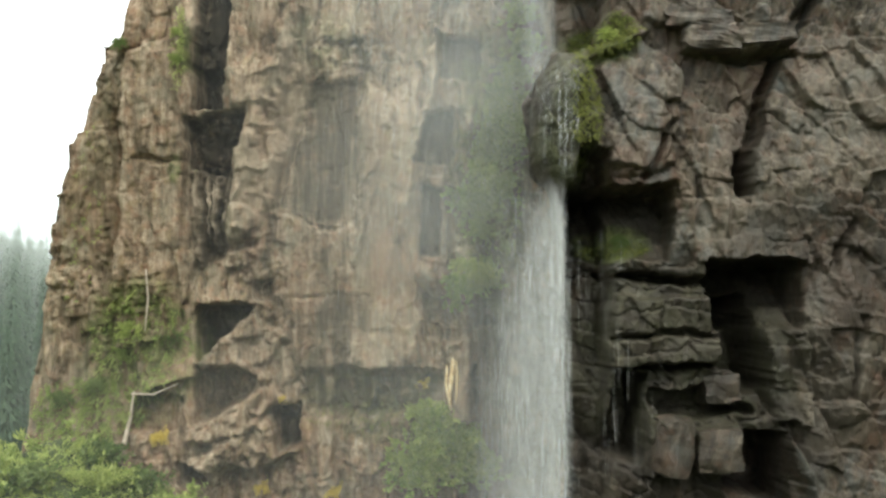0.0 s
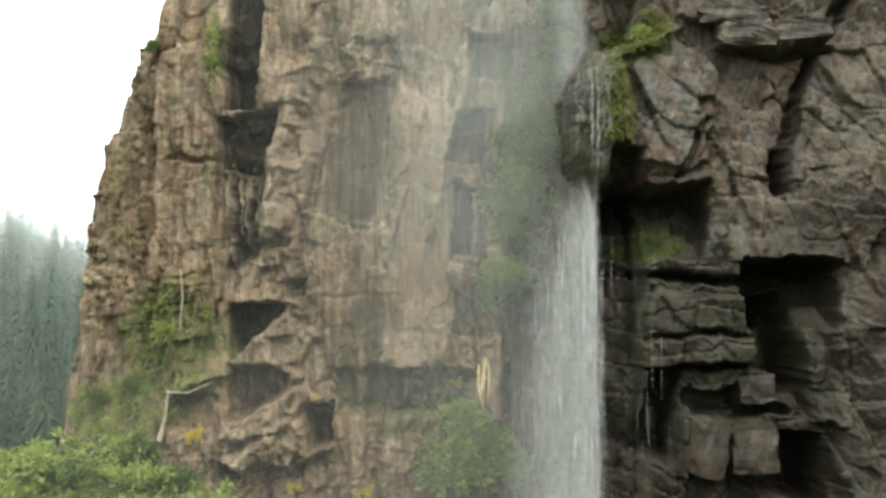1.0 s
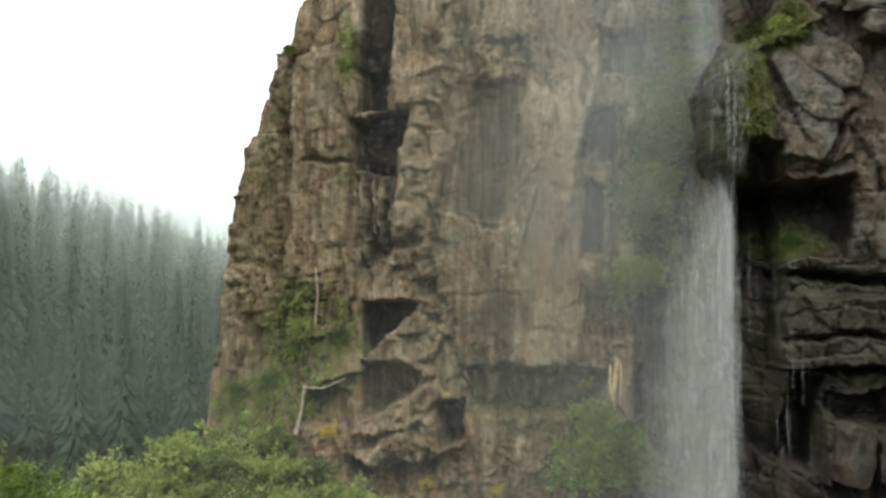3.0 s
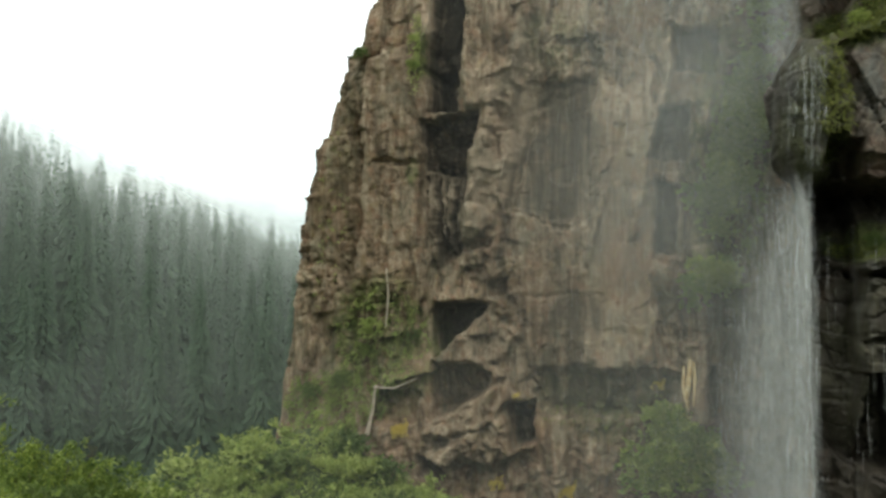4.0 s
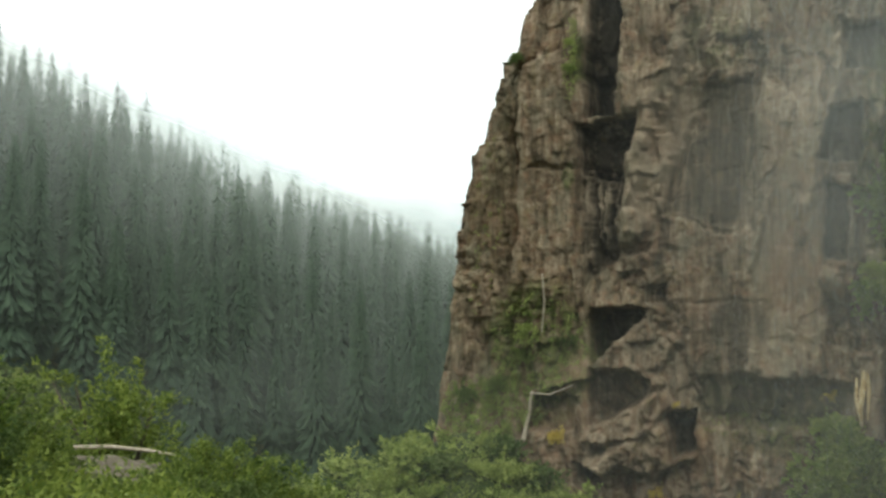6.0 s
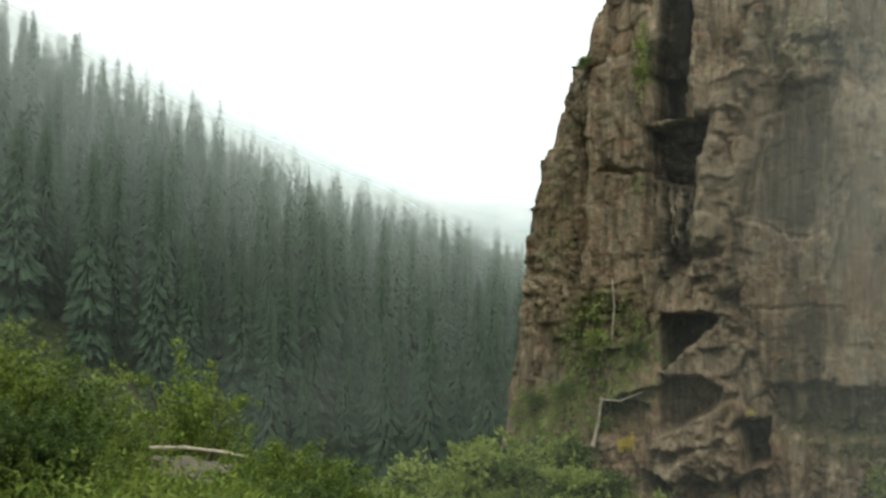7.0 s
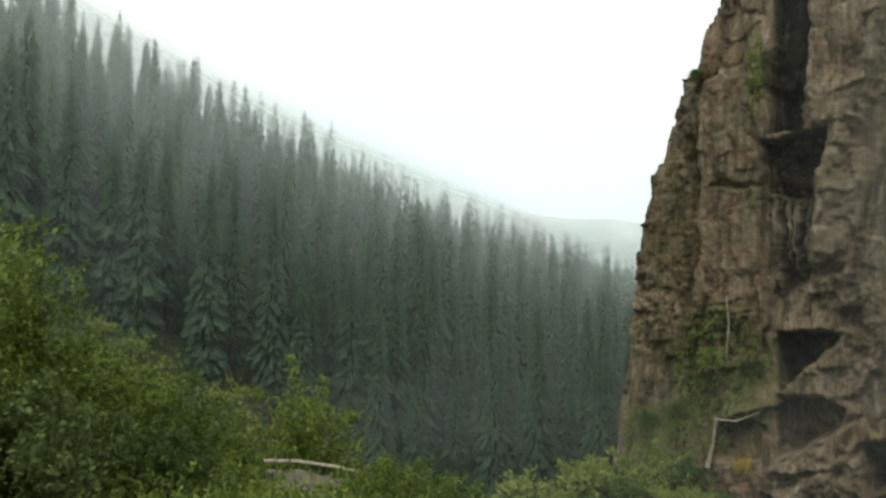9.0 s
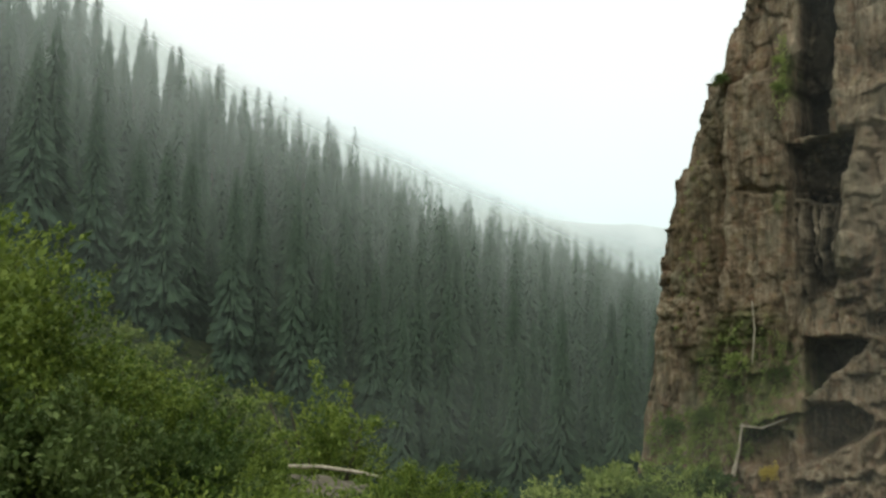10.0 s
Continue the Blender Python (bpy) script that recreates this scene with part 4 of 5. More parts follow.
def leaf_cloud(rng, centres, per, spread, size, droop=0.2):
    """Small folded leaves round the centres: vertices and triangles."""
    c = np.repeat(np.asarray(centres, float), per, 0)
    n = len(c)
    r = np.random.RandomState(rng)
    d = r.normal(size=(n, 3))
    d /= np.linalg.norm(d, axis=1)[:, None]
    p = c + d * spread * r.uniform(0.15, 1.0, (n, 1)) ** 0.7 * np.array([1, 1, 0.8])
    ax = d + r.normal(size=(n, 3)) * 0.8 + np.array([0, 0, -droop])
    ax /= np.linalg.norm(ax, axis=1)[:, None]
    side = np.cross(ax, r.normal(size=(n, 3)))
    side /= np.linalg.norm(side, axis=1)[:, None]
    ln = size * r.uniform(0.6, 1.5, (n, 1))
    a, b = p - ax * ln * 0.5, p + ax * ln * 0.5
    v = np.stack([a - side * ln * 0.26, a + side * ln * 0.26, b], 1).reshape(-1, 3)
    return v, np.arange(n)[:, None] * 3 + np.array([[0, 1, 2]])


def shoot_cloud(seed, starts, ways, per, length, spread, size, fine):
    """Leafy shoots: small leaves, folded or, where they are fine, plain, strewn along short bent twigs."""
    r = np.random.RandomState(seed)
    m = len(starts)
    c, w = np.repeat(np.asarray(starts, float), per, 0), np.repeat(np.asarray(ways, float), per, 0)
    n = len(c)
    ln = np.repeat(length * r.uniform(0.6, 1.4, (m, 1)), per, 0)
    t = r.rand(n, 1) ** 0.8
    p = c + w * t * ln + r.normal(size=(n, 3)) * spread * (1.1 - 0.7 * t) - np.array([0, 0, 0.25]) * t * t * ln
    ax = w * 0.7 + r.normal(size=(n, 3)) * 0.6
    ax /= np.linalg.norm(ax, axis=1)[:, None]
    side = np.cross(ax, r.normal(size=(n, 3)) * 0.7 + np.array([0, 0, 1.0]))
    side /= np.linalg.norm(side, axis=1)[:, None]
    le = size * r.uniform(0.6, 1.5, (n, 1))
    if fine:
        v = np.stack([p - ax * le * 0.5 - side * le * 0.27, p - ax * le * 0.5 + side * le * 0.27, p + ax * le * 0.6], 1).reshape(-1, 3)
        return v, np.arange(n)[:, None] * 3 + np.array([[0, 1, 2]])
    mid = p + np.cross(side, ax) * le * 0.10
    v = np.stack([p - ax * le * 0.5, mid + side * le * 0.27, p + ax * le * 0.5, mid - side * le * 0.27], 1).reshape(-1, 3)
    return v, np.arange(n)[:, None] * 4 + np.array([[0, 1, 2, 3]])


def bush_thing(seed, height, radius, stems, shoots, per, leaf, mat, label, length=0.5, spread=0.07, fine=True):
    """A shrub: bent stems and a ragged, lobed crown of leafy shoots."""
    rng = random.Random(seed)
    root = tagged(new("shrub"), label, "shrub", "shrubs")
    starts, ways = [], []

    def shoot(p, out):
        w = Vector((out.x + rng.gauss(0, 0.35), out.y + rng.gauss(0, 0.35), out.z + rng.uniform(0.1, 0.9)))
        starts.append(tuple(p))
        ways.append(tuple(w.normalized()))
    for i in range(stems):
        a = 2 * math.pi * (i + rng.random() * 0.7) / stems
        reach, top = radius * rng.uniform(0.25, 0.85), height * rng.uniform(0.6, 0.9)
        pts = []
        for k in range(6):
            t = k / 5
            pts.append((math.cos(a) * reach * t ** 1.4 + rng.gauss(0, 0.03), math.sin(a) * reach * t ** 1.4 + rng.gauss(0, 0.03), top * t - 0.15))
        v, f = tube(pts, [0.03 * (1 - 0.8 * k / 5) * height / 2 for k in range(6)], 5)
        part("stem", raw_mesh("stem", v, f, True), BARK, root)
        for p in pts[3:]:
            for _ in range(3):
                shoot(Vector(p), Vector((math.cos(a), math.sin(a), 0.3)))
    for i in range(shoots):
        a, up = rng.uniform(0, 2 * math.pi), rng.random() ** 0.8
        out = Vector((math.cos(a) * math.cos(up * 1.5), math.sin(a) * math.cos(up * 1.5), math.sin(up * 1.5)))
        lobe = 0.76 + 0.55 * noise.noise(out * 3.2 + Vector((seed * 5.3, 0, seed))) + 0.10 * rng.gauss(0, 1)
        deep = rng.choice((1.0, 1.0, 0.8, 0.6)) * lobe
        p = Vector((out.x * radius * deep, out.y * radius * deep, height * (0.12 + 0.72 * out.z * deep)))
        shoot(p, out)
    v, f = shoot_cloud(seed, starts, ways, per, length, spread, leaf, fine)
    part("foliage", raw_mesh("foliage", v, f), mat, root)
    return root


BUSH_A = bush_thing(1, 2.0, 1.25, 7, 340, 28, 0.062, LEAF, "dense bright green leafy shrub on the bank", 0.42, 0.07, False)
BUSH_B = bush_thing(2, 2.6, 1.1, 6, 330, 34, 0.064, LEAF, "tall loose green shrub with ragged top", 0.6, 0.07, False)
BUSH_C = bush_thing(3, 1.3, 1.1, 6, 260, 32, 0.060, LEAF_DULL, "low olive green shrub", 0.36, 0.07, False)
BUSH_D = bush_thing(4, 1.0, 0.8, 5, 110, 18, 0.11, LEAF_LIGHT, "small green shrub rooted in the rock", 0.36)
BUSH_E = bush_thing(5, 0.6, 0.5, 4, 50, 16, 0.07, LEAF_YELLOW, "small yellow-leaved shrub on the rock", 0.2)
BUSH_F = bush_thing(6, 1.4, 1.2, 5, 84, 10, 0.16, LEAF_LIGHT, "green scrub bush on the stony slope", 0.5, 0.10)
BUSH_G = bush_thing(7, 0.9, 1.1, 5, 70, 10, 0.15, LEAF_DULL, "low olive scrub on the stony slope", 0.4, 0.10)
BUSH_H = bush_thing(8, 3.3, 1.2, 6, 300, 32, 0.062, LEAF, "round olive green willow shrub behind the boulders", 0.5)
used_first = set()


def plant(src, m, scale=1.0):
    """The first call for a kind places the thing itself, later ones its copies."""
    if src.name not in used_first:
        used_first.add(src.name)
        src.matrix_basis = m @ Matrix.Scale(scale, 4)
        return src
    return copy_thing_scaled(src, m, scale)


def copy_thing_scaled(src, m, scale):
    ob = copy_thing(src, m)
    ob.matrix_basis = m @ Matrix.Scale(scale, 4)
    return ob


def polar(az, r):
    return -math.sin(radians(az)) * r, math.cos(radians(az)) * r


def build_bank():
    rng = random.Random(21)

    def row(az0, az1, r0, r1, count, kinds, s0, s1):
        for i in range(count):
            az = az0 + (az1 - az0) * (i + rng.random()) / count
            x, y = polar(az, rng.uniform(r0, r1))
            plant(rng.choice(kinds), pose(x, y, gz(x, y) - 0.1, 0, 0, rng.uniform(0, 360)), rng.uniform(s0, s1))
    def up_to(kind, tall, az, r, rise):
        x, y = polar(az, r)
        base = gz(x, y) - 0.1
        top = EYE[2] + r * math.tan(radians(rise))
        plant(kind, pose(x, y, base, 0, 0, rng.uniform(0, 360)), max(0.3, (top - base) / tall))
    # the tall shrub at the end of the bank, then the bank's outline falling towards the valley
    for az, r, rise in ((62, 9.4, 10.6), (60.2, 9.8, 8.4), (57.0, 10.6, 5.4), (61, 8.2, 3.0), (63, 8.6, 9.0)):
        up_to(BUSH_B, 3.0, az, r, rise)
    line_az = [28, 29, 31, 33, 34.5, 36.5, 38.4, 42.4, 43.5, 44.8, 47, 50, 53, 55, 60]
    line_up = [-11.2, -10.5, -9.4, -8.2, -7.4, -7.2, -9.8, -9.6, -7.6, -5.2, -3.6, -1.9, -0.5, 0.0, 1.2]
    for i in range(17):
        az = 58 - 1.75 * i + rng.uniform(-0.4, 0.4)
        rise = float(np.interp(az, line_az, line_up)) + rng.uniform(-0.35, 0.25)
        up_to(BUSH_A, 2.3, az, float(np.interp(az, [28, 44, 58], [15.6, 12.6, 9.9])) + rng.uniform(-0.3, 0.3), rise)
    for i in range(12):
        az = 60 - 2.4 * i + rng.uniform(-0.6, 0.6)
        rise = float(np.interp(az, line_az, line_up)) - rng.uniform(2.0, 3.2)
        up_to(BUSH_C if i % 3 else BUSH_A, 1.55 if i % 3 else 2.3, az, float(np.interp(az, [28, 44, 58], [13.6, 10.6, 8.2])) + rng.uniform(-0.3, 0.3), rise)
    up_to(BUSH_H, 3.6, 40.3, 17.4, -1.4)
    row(22, 36, 26.0, 42.0, 34, [BUSH_F, BUSH_G], 1.0, 1.6)
    row(18, 58, 50.0, 112.0, 60, [BUSH_F], 1.2, 1.9)


build_bank()


def build_talus_shrubs():
    rng = random.Random(23)
    for i in range(150):
        x, y = rng.uniform(-34, -9), rng.uniform(36.0, 45.8)
        plant(rng.choice([BUSH_F, BUSH_G]), pose(x, y, gz(x, y) - 0.1, 0, 0, rng.uniform(0, 360)), rng.choice((0.4, 0.5, 0.6, 0.8, 1.1, 1.3)))


build_talus_shrubs()


def scrub(name, count, pick, leaf, low, high, seed, mat, label):
    """Weeds and low scrub too thick to count, as one mesh of small leaves over the ground."""
    rng = random.Random(seed)
    centres = []
    while len(centres) < count:
        x, y = pick(rng)
        centres.append((x, y, gz(x, y) + rng.uniform(low, high) * rng.random()))
    v, f = leaf_cloud(seed, centres, 14, 0.34, leaf, -0.5)
    tagged(part(name, raw_mesh(name, v, f), mat), label, "undergrowth", kind="stuff")


scrub("undergrowth", 3600, lambda g: (g.uniform(-34, -7), g.uniform(33, 46)), 0.13, 0.05, 0.7, 91, LEAF_LIGHT, "weeds and grass covering the talus below the cliff")
scrub("undergrowth", 3600, lambda g: polar(g.uniform(24, 66), g.uniform(7.5, 20)), 0.06, 0.05, 0.4, 92, LEAF, "rank grass and weeds between the shrubs")
scrub("undergrowth", 2200, lambda g: polar(g.uniform(18, 50), g.uniform(20, 75)), 0.28, 0.1, 1.2, 93, LEAF_LIGHT, "mixed green undergrowth on the valley side")
scrub("undergrowth", 3000, lambda g: polar(g.uniform(30, 63), g.uniform(55, 118)), 0.5, 0.2, 2.5, 94, LEAF_DULL, "dark green undergrowth at the foot of the spruces")


def on_wall(wall, src, x, z, scale, tilt=35):
    p = wall.at(x, z)
    plant(src, pose(p.x, p.y + 0.1, p.z, tilt, 0, random.uniform(-25, 25)), scale)


def build_cliff_plants():
    random.seed(31)
    on_wall(LEFT, BUSH_D, 3.87, 14.83, 1.2)
    on_wall(LEFT, BUSH_D, 3.98, 13.32, 1.3)
    on_wall(LEFT, BUSH_D, 3.48, 11.81, 1.2)
    on_wall(LEFT, BUSH_D, 3.01, 10.44, 1.5)
    on_wall(LEFT, BUSH_D, 2.55, 9.07, 1.6)
    on_wall(LEFT, BUSH_D, 2.01, 7.71, 1.6)
    on_wall(LEFT, BUSH_D, 1.57, 6.62, 1.4)
    on_wall(LEFT, BUSH_D, 1.03, 5.48, 1.3)
    on_wall(LEFT, BUSH_D, 1.46, 1.89, 1.4)
    on_wall(LEFT, BUSH_D, 0.75, 1.49, 1.0)
    on_wall(LEFT, BUSH_D, 3.28, 8.8, 1.2)
    on_wall(LEFT, BUSH_D, -0.64, -4.94, 1.3)
    on_wall(LEFT, BUSH_D, 0.43, -5.74, 1.6)
    on_wall(LEFT, BUSH_D, -1.18, -6.53, 1.5)
    on_wall(LEFT, BUSH_D, 1.1, -6.8, 1.5)
    on_wall(LEFT, BUSH_D, 2.70, 6.09, 1.5)
    on_wall(LEFT, BUSH_D, 1.77, 5.15, 1.3)
    on_wall(LEFT, BUSH_D, 3.52, 9.05, 1.5)
    on_wall(LEFT, BUSH_D, 1.36, 4.21, 0.9)
    on_wall(LEFT, BUSH_D, 2.84, 7.97, 1.3)
    on_wall(LEFT, BUSH_D, 1.50, 5.82, 1.1)
    on_wall(LEFT, BUSH_D, 3.25, 10.41, 1.2)
    on_wall(LEFT, BUSH_D, 1.63, 1.68, 1.5)
    on_wall(LEFT, BUSH_D, 1.09, 2.08, 1.1)
    on_wall(LEFT, BUSH_D, 0.69, 0.88, 0.8)
    on_wall(LEFT, BUSH_D, 0.16, -7.0, 2.0, 20)
    on_wall(LEFT, BUSH_D, -1.3, -7.6, 1.9, 20)
    on_wall(LEFT, BUSH_D, 1.22, -7.4, 1.8, 20)
    on_wall(LEFT, BUSH_D, -0.37, -5.07, 1.7)
    on_wall(LEFT, BUSH_F, 0.42, -5.86, 1.1, 25)
    on_wall(LEFT, BUSH_F, -0.77, -6.65, 1.2, 25)
    on_wall(LEFT, BUSH_D, -14.61, -0.58, 0.75)
    on_wall(LEFT, BUSH_D, -15.21, -1.64, 0.7)
    on_wall(LEFT, BUSH_C, -12.88, -0.85, 0.6)
    on_wall(LEFT, BUSH_C, -16.17, -3.23, 0.6)
    on_wall(LEFT, BUSH_C, -17.88, -3.76, 0.6)
    on_wall(LEFT, BUSH_D, -12.60, 12.31, 0.4)
    on_wall(LEFT, BUSH_D, -12.57, 13.67, 0.35)
    on_wall(LEFT, BUSH_C, -15.25, 12.98, 0.45)
    on_wall(LEFT, BUSH_E, -13.22, -5.47, 1.0)
    on_wall(LEFT, BUSH_E, -8.56, -7.83, 0.9)
    on_wall(LEFT, BUSH_E, -5.13, -7.96, 0.9)
    on_wall(LEFT, BUSH_E, -7.54, -3.55, 0.5)
    on_wall(LEFT, BUSH_E, -1.04, -2.97, 0.8)
    on_wall(RIGHT, BUSH_D, 6.01, 10.74, 0.45)
    on_wall(RIGHT, BUSH_C, 6.57, 3.19, 0.4)


build_cliff_plants()


def tufts(name, wall, x, z, rx, rz, count, length, seed, label, mat=None):
    """Short hanging blades of moss and grass over an oval patch of a wall."""
    rng = random.Random(seed)
    verts, faces = [], []
    for _ in range(count):
        a, r = rng.uniform(0, 6.283), math.sqrt(rng.random())
        p = wall.at(x + math.cos(a) * rx * r, z + math.sin(a) * rz * r)
        for _ in range(7):
            q = p + Vector((rng.gauss(0, 0.06), rng.uniform(-0.04, 0.02), rng.gauss(0, 0.05)))
            ln = length * rng.uniform(0.5, 1.4)
            tip = q + Vector((rng.gauss(0, 0.3), -rng.uniform(0.3, 0.9), rng.uniform(-0.9, 0.3))) * ln
            b = len(verts)
            verts += [q + Vector((-0.012, 0, 0)), q + Vector((0.012, 0, 0)), (q + tip) / 2 + Vector((0, -0.02, 0.03)), tip]
            faces += [(b, b + 1, b + 2), (b, b + 2, b + 3), (b + 1, b + 3, b + 2)]
    ob = part(name, raw_mesh(name, [tuple(v) for v in verts], faces), mat or MOSS)
    tagged(ob, label, "moss", kind="stuff")


tufts("moss", RIGHT, 5.91, 10.95, 1.12, 0.82, 260, 0.30, 41, "yellow-green moss and grass on the ledge above the fall")
tufts("moss", RIGHT, 4.96, 8.14, 0.53, 2.45, 260, 0.20, 42, "wet green moss hanging down the rock nose")
tufts("moss", RIGHT, 6.47, 3.09, 1.23, 0.29, 90, 0.2, 43, "sparse moss on the floor of the hollow")
tufts("moss", LEFT, 2.57, 7.44, 1.33, 4.54, 420, 0.40, 44, "grass clinging to the wet rock behind the fall", LEAF_LIGHT)
tufts("moss", LEFT, -14.21, -0.85, 2.40, 2.40, 230, 0.34, 45, "grass on the broken ledges of the buttress", LEAF_LIGHT)
tufts("moss", LEFT, -16.82, -4.02, 2.67, 1.60, 420, 0.45, 46, "grass at the foot of the buttress", LEAF_LIGHT)
tufts("moss", LEFT, -3.55, -4.28, 3.0, 0.6, 90, 0.30, 47, "dull green grass under the rock ledge")
tufts("moss", LEFT, -16.96, 4.75, 0.80, 5.34, 50, 0.20, 48, "small grass tufts along the edge of the buttress", LEAF_LIGHT)
tufts("moss", LEFT, -12.51, 13.12, 0.27, 2.14, 70, 0.24, 49, "grass hanging beside the dark cleft", LEAF_LIGHT)


def spruce_mesh(seed, height, radius, arms):
    """Narrow crown of drooping sprays wound up the stem, longer below: vertices and triangles."""
    rng = random.Random(seed)
    v, f = [], []
    full = rng.uniform(0.68, 0.88)
    grow = math.sqrt(420 / arms)
    for i in range(arms):
        t = min(0.985, 1 - (1 - (i + rng.random()) / arms) ** 0.85)
        reach = radius * (0.055 + 0.945 * min(1.0, (1 - t) / 0.72) ** full) * min(1.0, 0.75 + 1.5 * t) * (0.88 + 0.4 * noise.noise(Vector((seed, t * 11, 0))))
        a = i * 2.39996 + rng.uniform(-0.4, 0.4)
        r = reach * rng.uniform(0.5, 1.15)
        z = height * t
        drop = r * rng.uniform(0.55, 0.95)
        wd = (r * rng.uniform(0.10, 0.18) + 0.05) * min(grow, 2.2)
        ca, sa = math.cos(a), math.sin(a)
        m, hang = r * rng.uniform(0.62, 0.8), rng.uniform(0.12, 0.36) * r + 0.1
        b = len(v)
        v += [(ca * r * 0.35, sa * r * 0.35, z - 0.22 * drop + 0.06 * r), (ca * r, sa * r, z - drop),
              (ca * m - sa * wd, sa * m + ca * wd, z - drop * 0.55 - hang),
              (ca * m + sa * wd, sa * m - ca * wd, z - drop * 0.55 - hang)]
        f += [(b, b + 2, b + 1), (b, b + 1, b + 3)]
    return np.array(v), np.array(f)


def build_spruces():
    rng = random.Random(51)
    kinds = []
    for i in range(8):
        h = 24 + 1.8 * (i % 4 + 0.5)
        root = tagged(new("spruce_tree"), "tall narrow dark green mountain spruce on the slope", "tree", "spruces on the slope")
        pts = [(0, 0, -0.6), (0.03, 0, h * 0.3), (0, 0.04, h * 0.65), (0, 0, h * 0.97)]
        v, f = tube(pts, [0.28, 0.2, 0.11, 0.02], 6)
        part("trunk", raw_mesh("trunk", v, f, True), BARK, root)
        v, f = spruce_mesh(60 + i, h, 3.0 + 0.3 * (i % 3), 560)
        part("crown", raw_mesh("crown", v, f), NEEDLES, root)
        kinds.append(root)
    near, far = [], []
    step = 5.9
    for a in range(int(900 / step)):
        for b in range(int(186 / step)):
            q = -30 + step * (a + rng.uniform(0.02, 0.98))
            s = 4 + step * (b + rng.uniform(0.02, 0.98))
            x, y = -q * math.sin(AX) - s * math.cos(AX), q * math.cos(AX) - s * math.sin(AX)
            r, az = math.hypot(x, y), math.degrees(math.atan2(-x, y))
            if az > 64 or az < 18.5 or r < 112 or rng.random() < 0.06:
                continue
            if r < 420 and az < 60 and s > 120:
                near.append((r, x, y, 1.0))
            else:
                far.append((r, x, y, 1.0))
            if r < 200 and s < 120 and rng.random() < 0.5:
                far.append((r, x + rng.uniform(-3, 3), y + rng.uniform(-3, 3), rng.uniform(0.3, 0.55)))
    near.sort(key=lambda c: -gz(c[1], c[2]) + 0.02 * c[0])
    far += near[300:]
    placed = set()
    for r, x, y, tall in near[:300]:
        src = rng.choice(kinds)
        m = pose(x, y, gz(x, y), rng.gauss(0, 1), rng.gauss(0, 1), rng.uniform(0, 360))
        sc = rng.uniform(0.66, 1.04)
        if src.name in placed:
            copy_thing_scaled(src, m, sc)
        else:
            placed.add(src.name)
            src.matrix_basis = m @ Matrix.Scale(sc, 4)
    for lo, hi, arms, label in ((0, 150, 1100, "dense dark spruce wood on the lower slope"), (150, 240, 320, "dense dark spruce wood covering the slope"),
                                (240, 9999, 130, "spruce wood further along the valley, dimmed by mist")):
        shapes = [spruce_mesh(80 + i, 23 + 1.2 * i, 3.0 + 0.3 * (i % 3), arms) for i in range(8)]
        V, F, base = [], [], 0
        for r, x, y, tall in far:
            if not lo <= r < hi:
                continue
            v, f = rng.choice(shapes)
            a, sc = rng.uniform(0, 6.28), tall * rng.uniform(0.66, 1.06)
            rot = np.array([[math.cos(a), -math.sin(a), 0], [math.sin(a), math.cos(a), 0], [0, 0, 1]])
            V.append(v @ rot.T * sc + np.array([x, y, gz(x, y) - 0.3]))
            F.append(f + base)
            base += len(v)
        ob = part("spruce_wood", raw_mesh("spruce_wood", np.concatenate(V), np.concatenate(F)), NEEDLES)
        tagged(ob, label, "forest", kind="stuff")


build_spruces()

# ---- mist ----


def build_valley_mist():
    """Wisps that hang across the wooded slope, thicker towards the cloud."""
    az, up = np.meshgrid(np.radians(np.linspace(15, 70, 90)), np.radians(np.linspace(-9, 24, 67)))
    for i, r in enumerate((96.0, 128.0, 168.0, 222.0, 300.0, 410.0)):
        rr = r * (1 + 0.06 * fbm(az * 6, up * 6 + i, 501 + i, 3))
        P = np.stack([-np.sin(az) * rr, np.cos(az) * rr, 1.6 + rr * np.tan(up)], -1)
        ends = ease((np.degrees(az) - 15) / 3) * ease((70 - np.degrees(az)) / 4) * ease((np.degrees(up) + 9) / 3)
        trees = np.interp(np.degrees(az), [20, 25, 35, 45, 57, 70], [3.0, 4.5, 8.5, 12.5, 18.0, 21.0])
        ends = ends * ease((trees + 0.9 - np.degrees(up)) / 2.0)
        thick = (0.028 + 0.00042 * r) * (0.55 + 2.1 * ease((P[..., 2] + 4) / 60)) * ends
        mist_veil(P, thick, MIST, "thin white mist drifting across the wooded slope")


build_valley_mist()


def build_foot_mist():
    """Spray that drifts off the fall over the scrub at the foot of the buttress."""
    az, up = np.meshgrid(np.radians(np.linspace(8, 46, 40)), np.radians(np.linspace(-15, 0, 16)))
    rr = 33.5 + 0.8 * fbm(az * 9, up * 9, 561, 3)
    P = np.stack([-np.sin(az) * rr, np.cos(az) * rr, 1.6 + rr * np.tan(up)], -1)
    mist_veil(P, 0.06 * ease((np.degrees(az) - 8) / 8) * ease((46 - np.degrees(az)) / 8) * ease(-np.degrees(up) / 7), MIST, "faint spray drifting over the scrub below the cliff")


build_foot_mist()

# ---- small things ----


def rod_thing(name, points, radii, mat, label, category):
    v, f = tube(points, radii, 7)
    ob = part(name, raw_mesh(name, v, f, True), mat)
    tagged(ob, label, category)


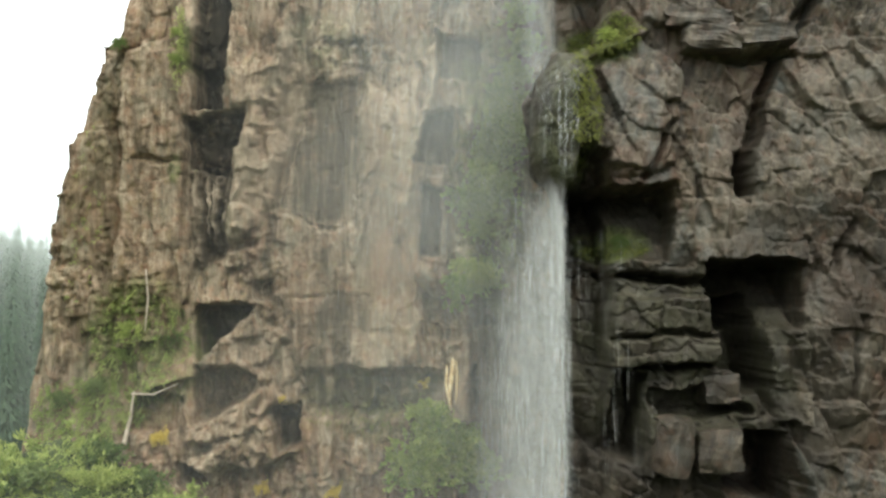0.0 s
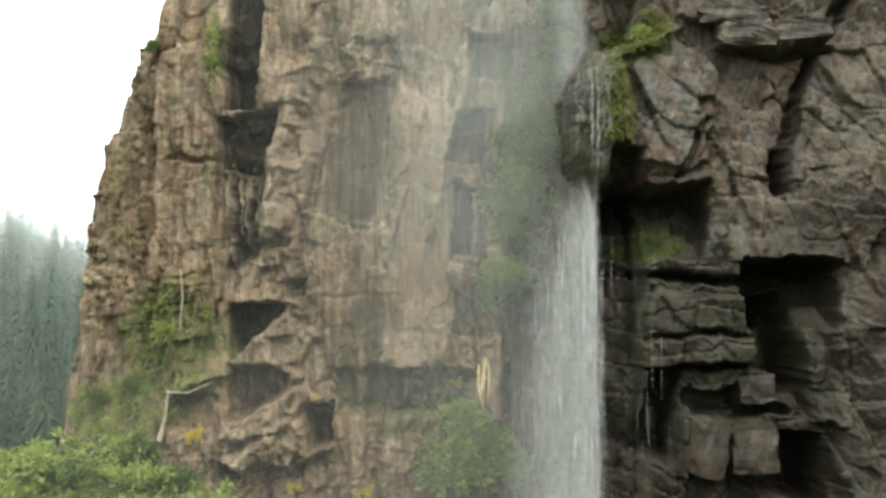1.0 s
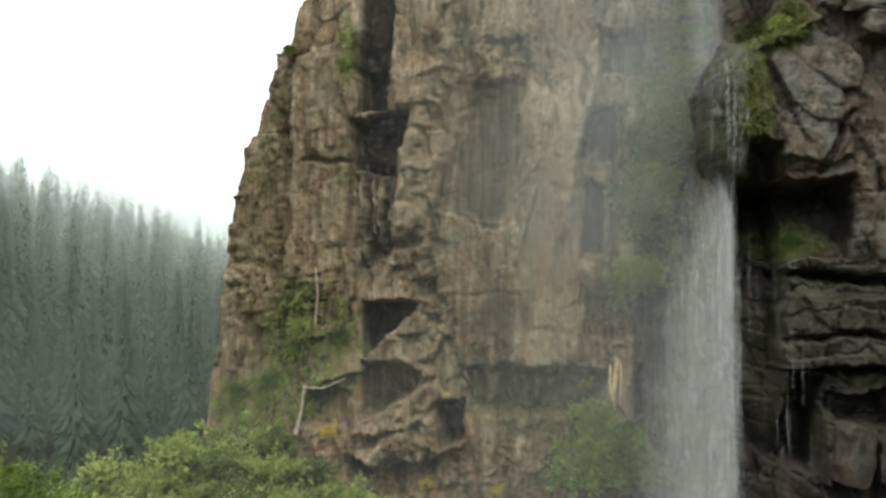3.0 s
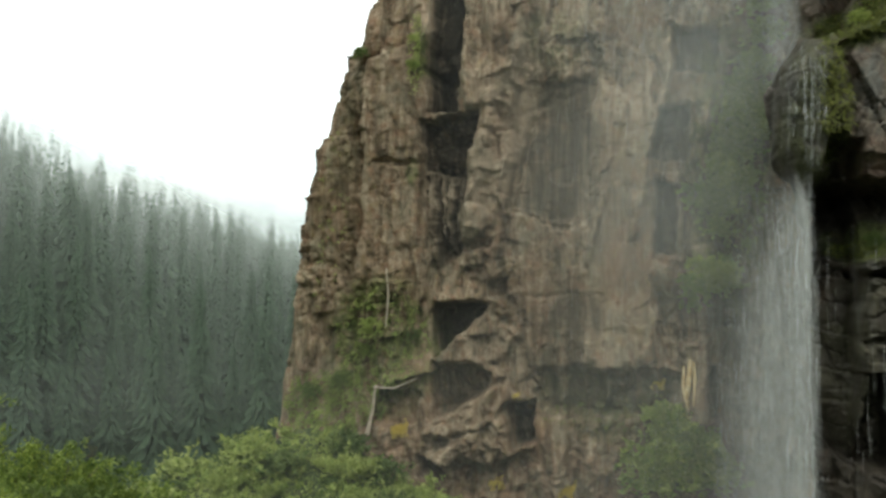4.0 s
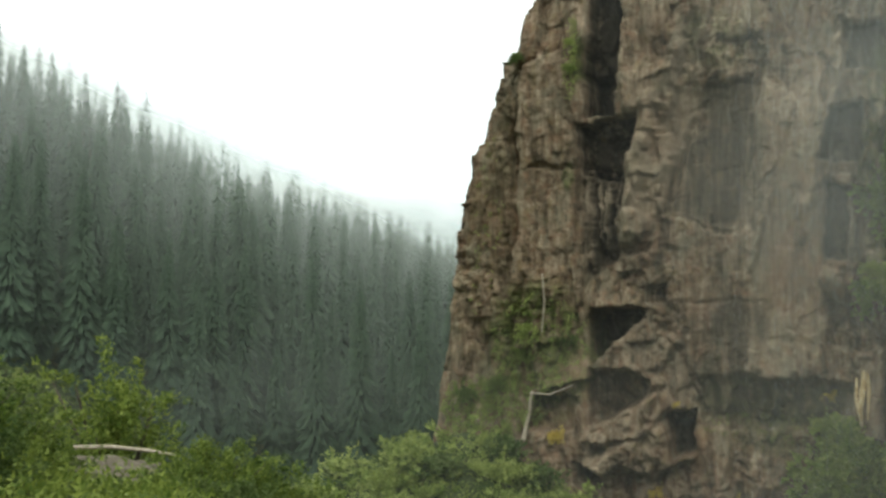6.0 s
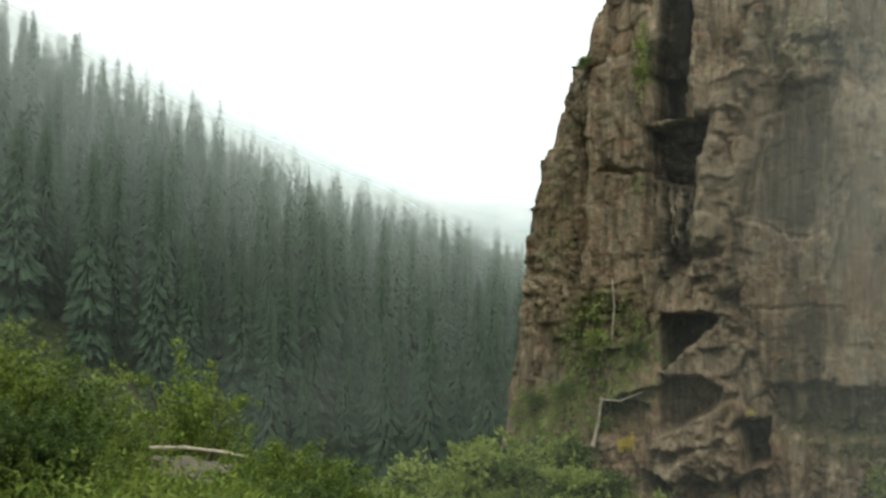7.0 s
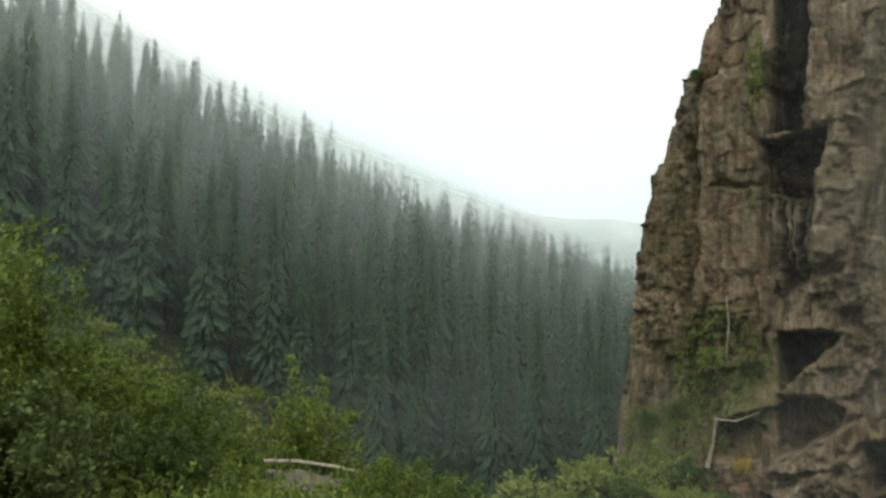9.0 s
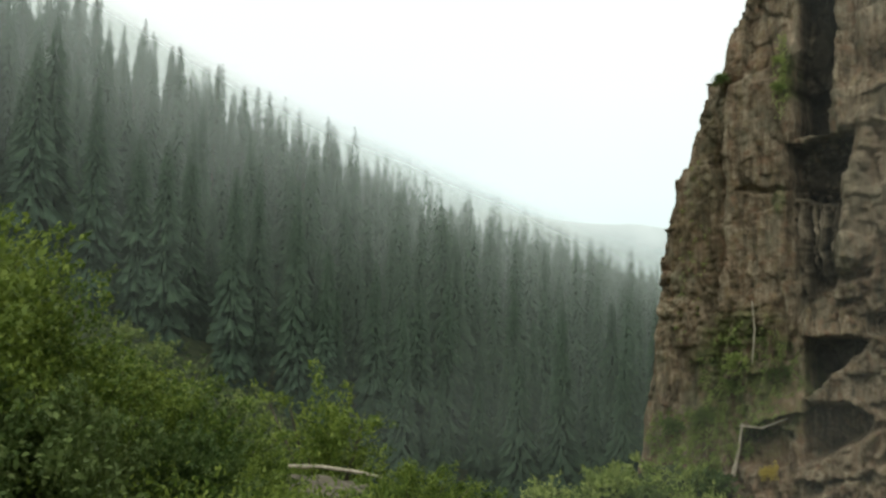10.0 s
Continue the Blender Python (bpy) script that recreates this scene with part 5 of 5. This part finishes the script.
def build_dead_wood():
    def on(x, z, lift):
        return tuple(LEFT.at(x, z, lift))
    rod_thing("dead_tree", [on(-14.89, -5.55, 0.5), on(-14.69, -4.28, 0.5), on(-14.44, -3.10, 0.4)], [0.12, 0.09, 0.05], DEAD_WOOD, "bleached dead trunk leaning on the rock", "dead wood")
    rod_thing("dead_branch", [on(-14.49, -3.23, 0.5), on(-13.38, -3.23, 0.6), on(-12.38, -2.70, 0.5)], [0.05, 0.045, 0.02], DEAD_WOOD, "bare bleached branch lying along the ledge", "dead wood")
    rod_thing("dead_branch", [on(-13.93, 2.61, 0.2), on(-13.86, 1.28, 0.25), on(-14.00, -0.32, 0.2)], [0.04, 0.05, 0.03], DEAD_WOOD, "thin bare branch hanging down the rock", "dead wood")
    crust = new("mineral_drip")
    tagged(crust, "ochre and white mineral crust hanging from the ledge", "mineral crust")
    for points, radii in (([on(0.43, -1.54, 0.1), on(0.35, -2.31, 0.25), on(0.29, -3.23, 0.25), on(0.34, -4.50, 0.15)], [0.08, 0.13, 0.10, 0.03]),
                          ([on(0.58, -1.64, 0.1), on(0.58, -2.44, 0.2), on(0.56, -3.55, 0.15)], [0.06, 0.09, 0.02]),
                          ([on(0.16, -1.91, 0.1), on(0.11, -2.70, 0.2), on(0.13, -3.39, 0.1)], [0.05, 0.08, 0.02])):
        v, f = tube(points, radii, 7)
        part("drip_column", raw_mesh("drip_column", v, f, True), MINERAL, crust)


build_dead_wood()


def build_stones():
    rng = random.Random(71)

    def add(az, r, size, label, lift=0.0):
        x, y = polar(az, r)
        me = rock_piece("stone", size, rng.uniform(0, 50), STONE)
        ob = tagged(new("stone", me), label, "stone", "stones on the bank")
        ob.matrix_basis = pose(x, y, gz(x, y) + size[2] * 0.3 + lift, rng.uniform(-8, 8), rng.uniform(-8, 8), rng.uniform(0, 180))
    add(41.9, 15.6, (1.0, 0.8, 1.7), "pale weathered boulder half hidden in shrubs", -0.3)
    add(40.7, 15.8, (1.3, 0.9, 1.6), "flat-topped pale boulder among shrubs", -0.12)
    add(39.2, 15.8, (1.2, 0.8, 1.6), "pale weathered boulder half hidden in shrubs", -0.15)
    add(38.0, 16.0, (0.9, 0.8, 1.55), "small pale boulder under the shrubs", -0.2)
    x, y = polar(40.0, 15.2)
    z = gz(x, y)
    rod_thing("fallen_log", [(x - 0.7, y - 0.2, z + 1.36), (x - 0.2, y, z + 1.38), (x + 0.4, y + 0.1, z + 1.35), (x + 0.8, y + 0.2, z + 1.30)], [0.035, 0.03, 0.028, 0.015], DEAD_WOOD, "grey fallen branch across the boulders", "dead wood")


build_stones()
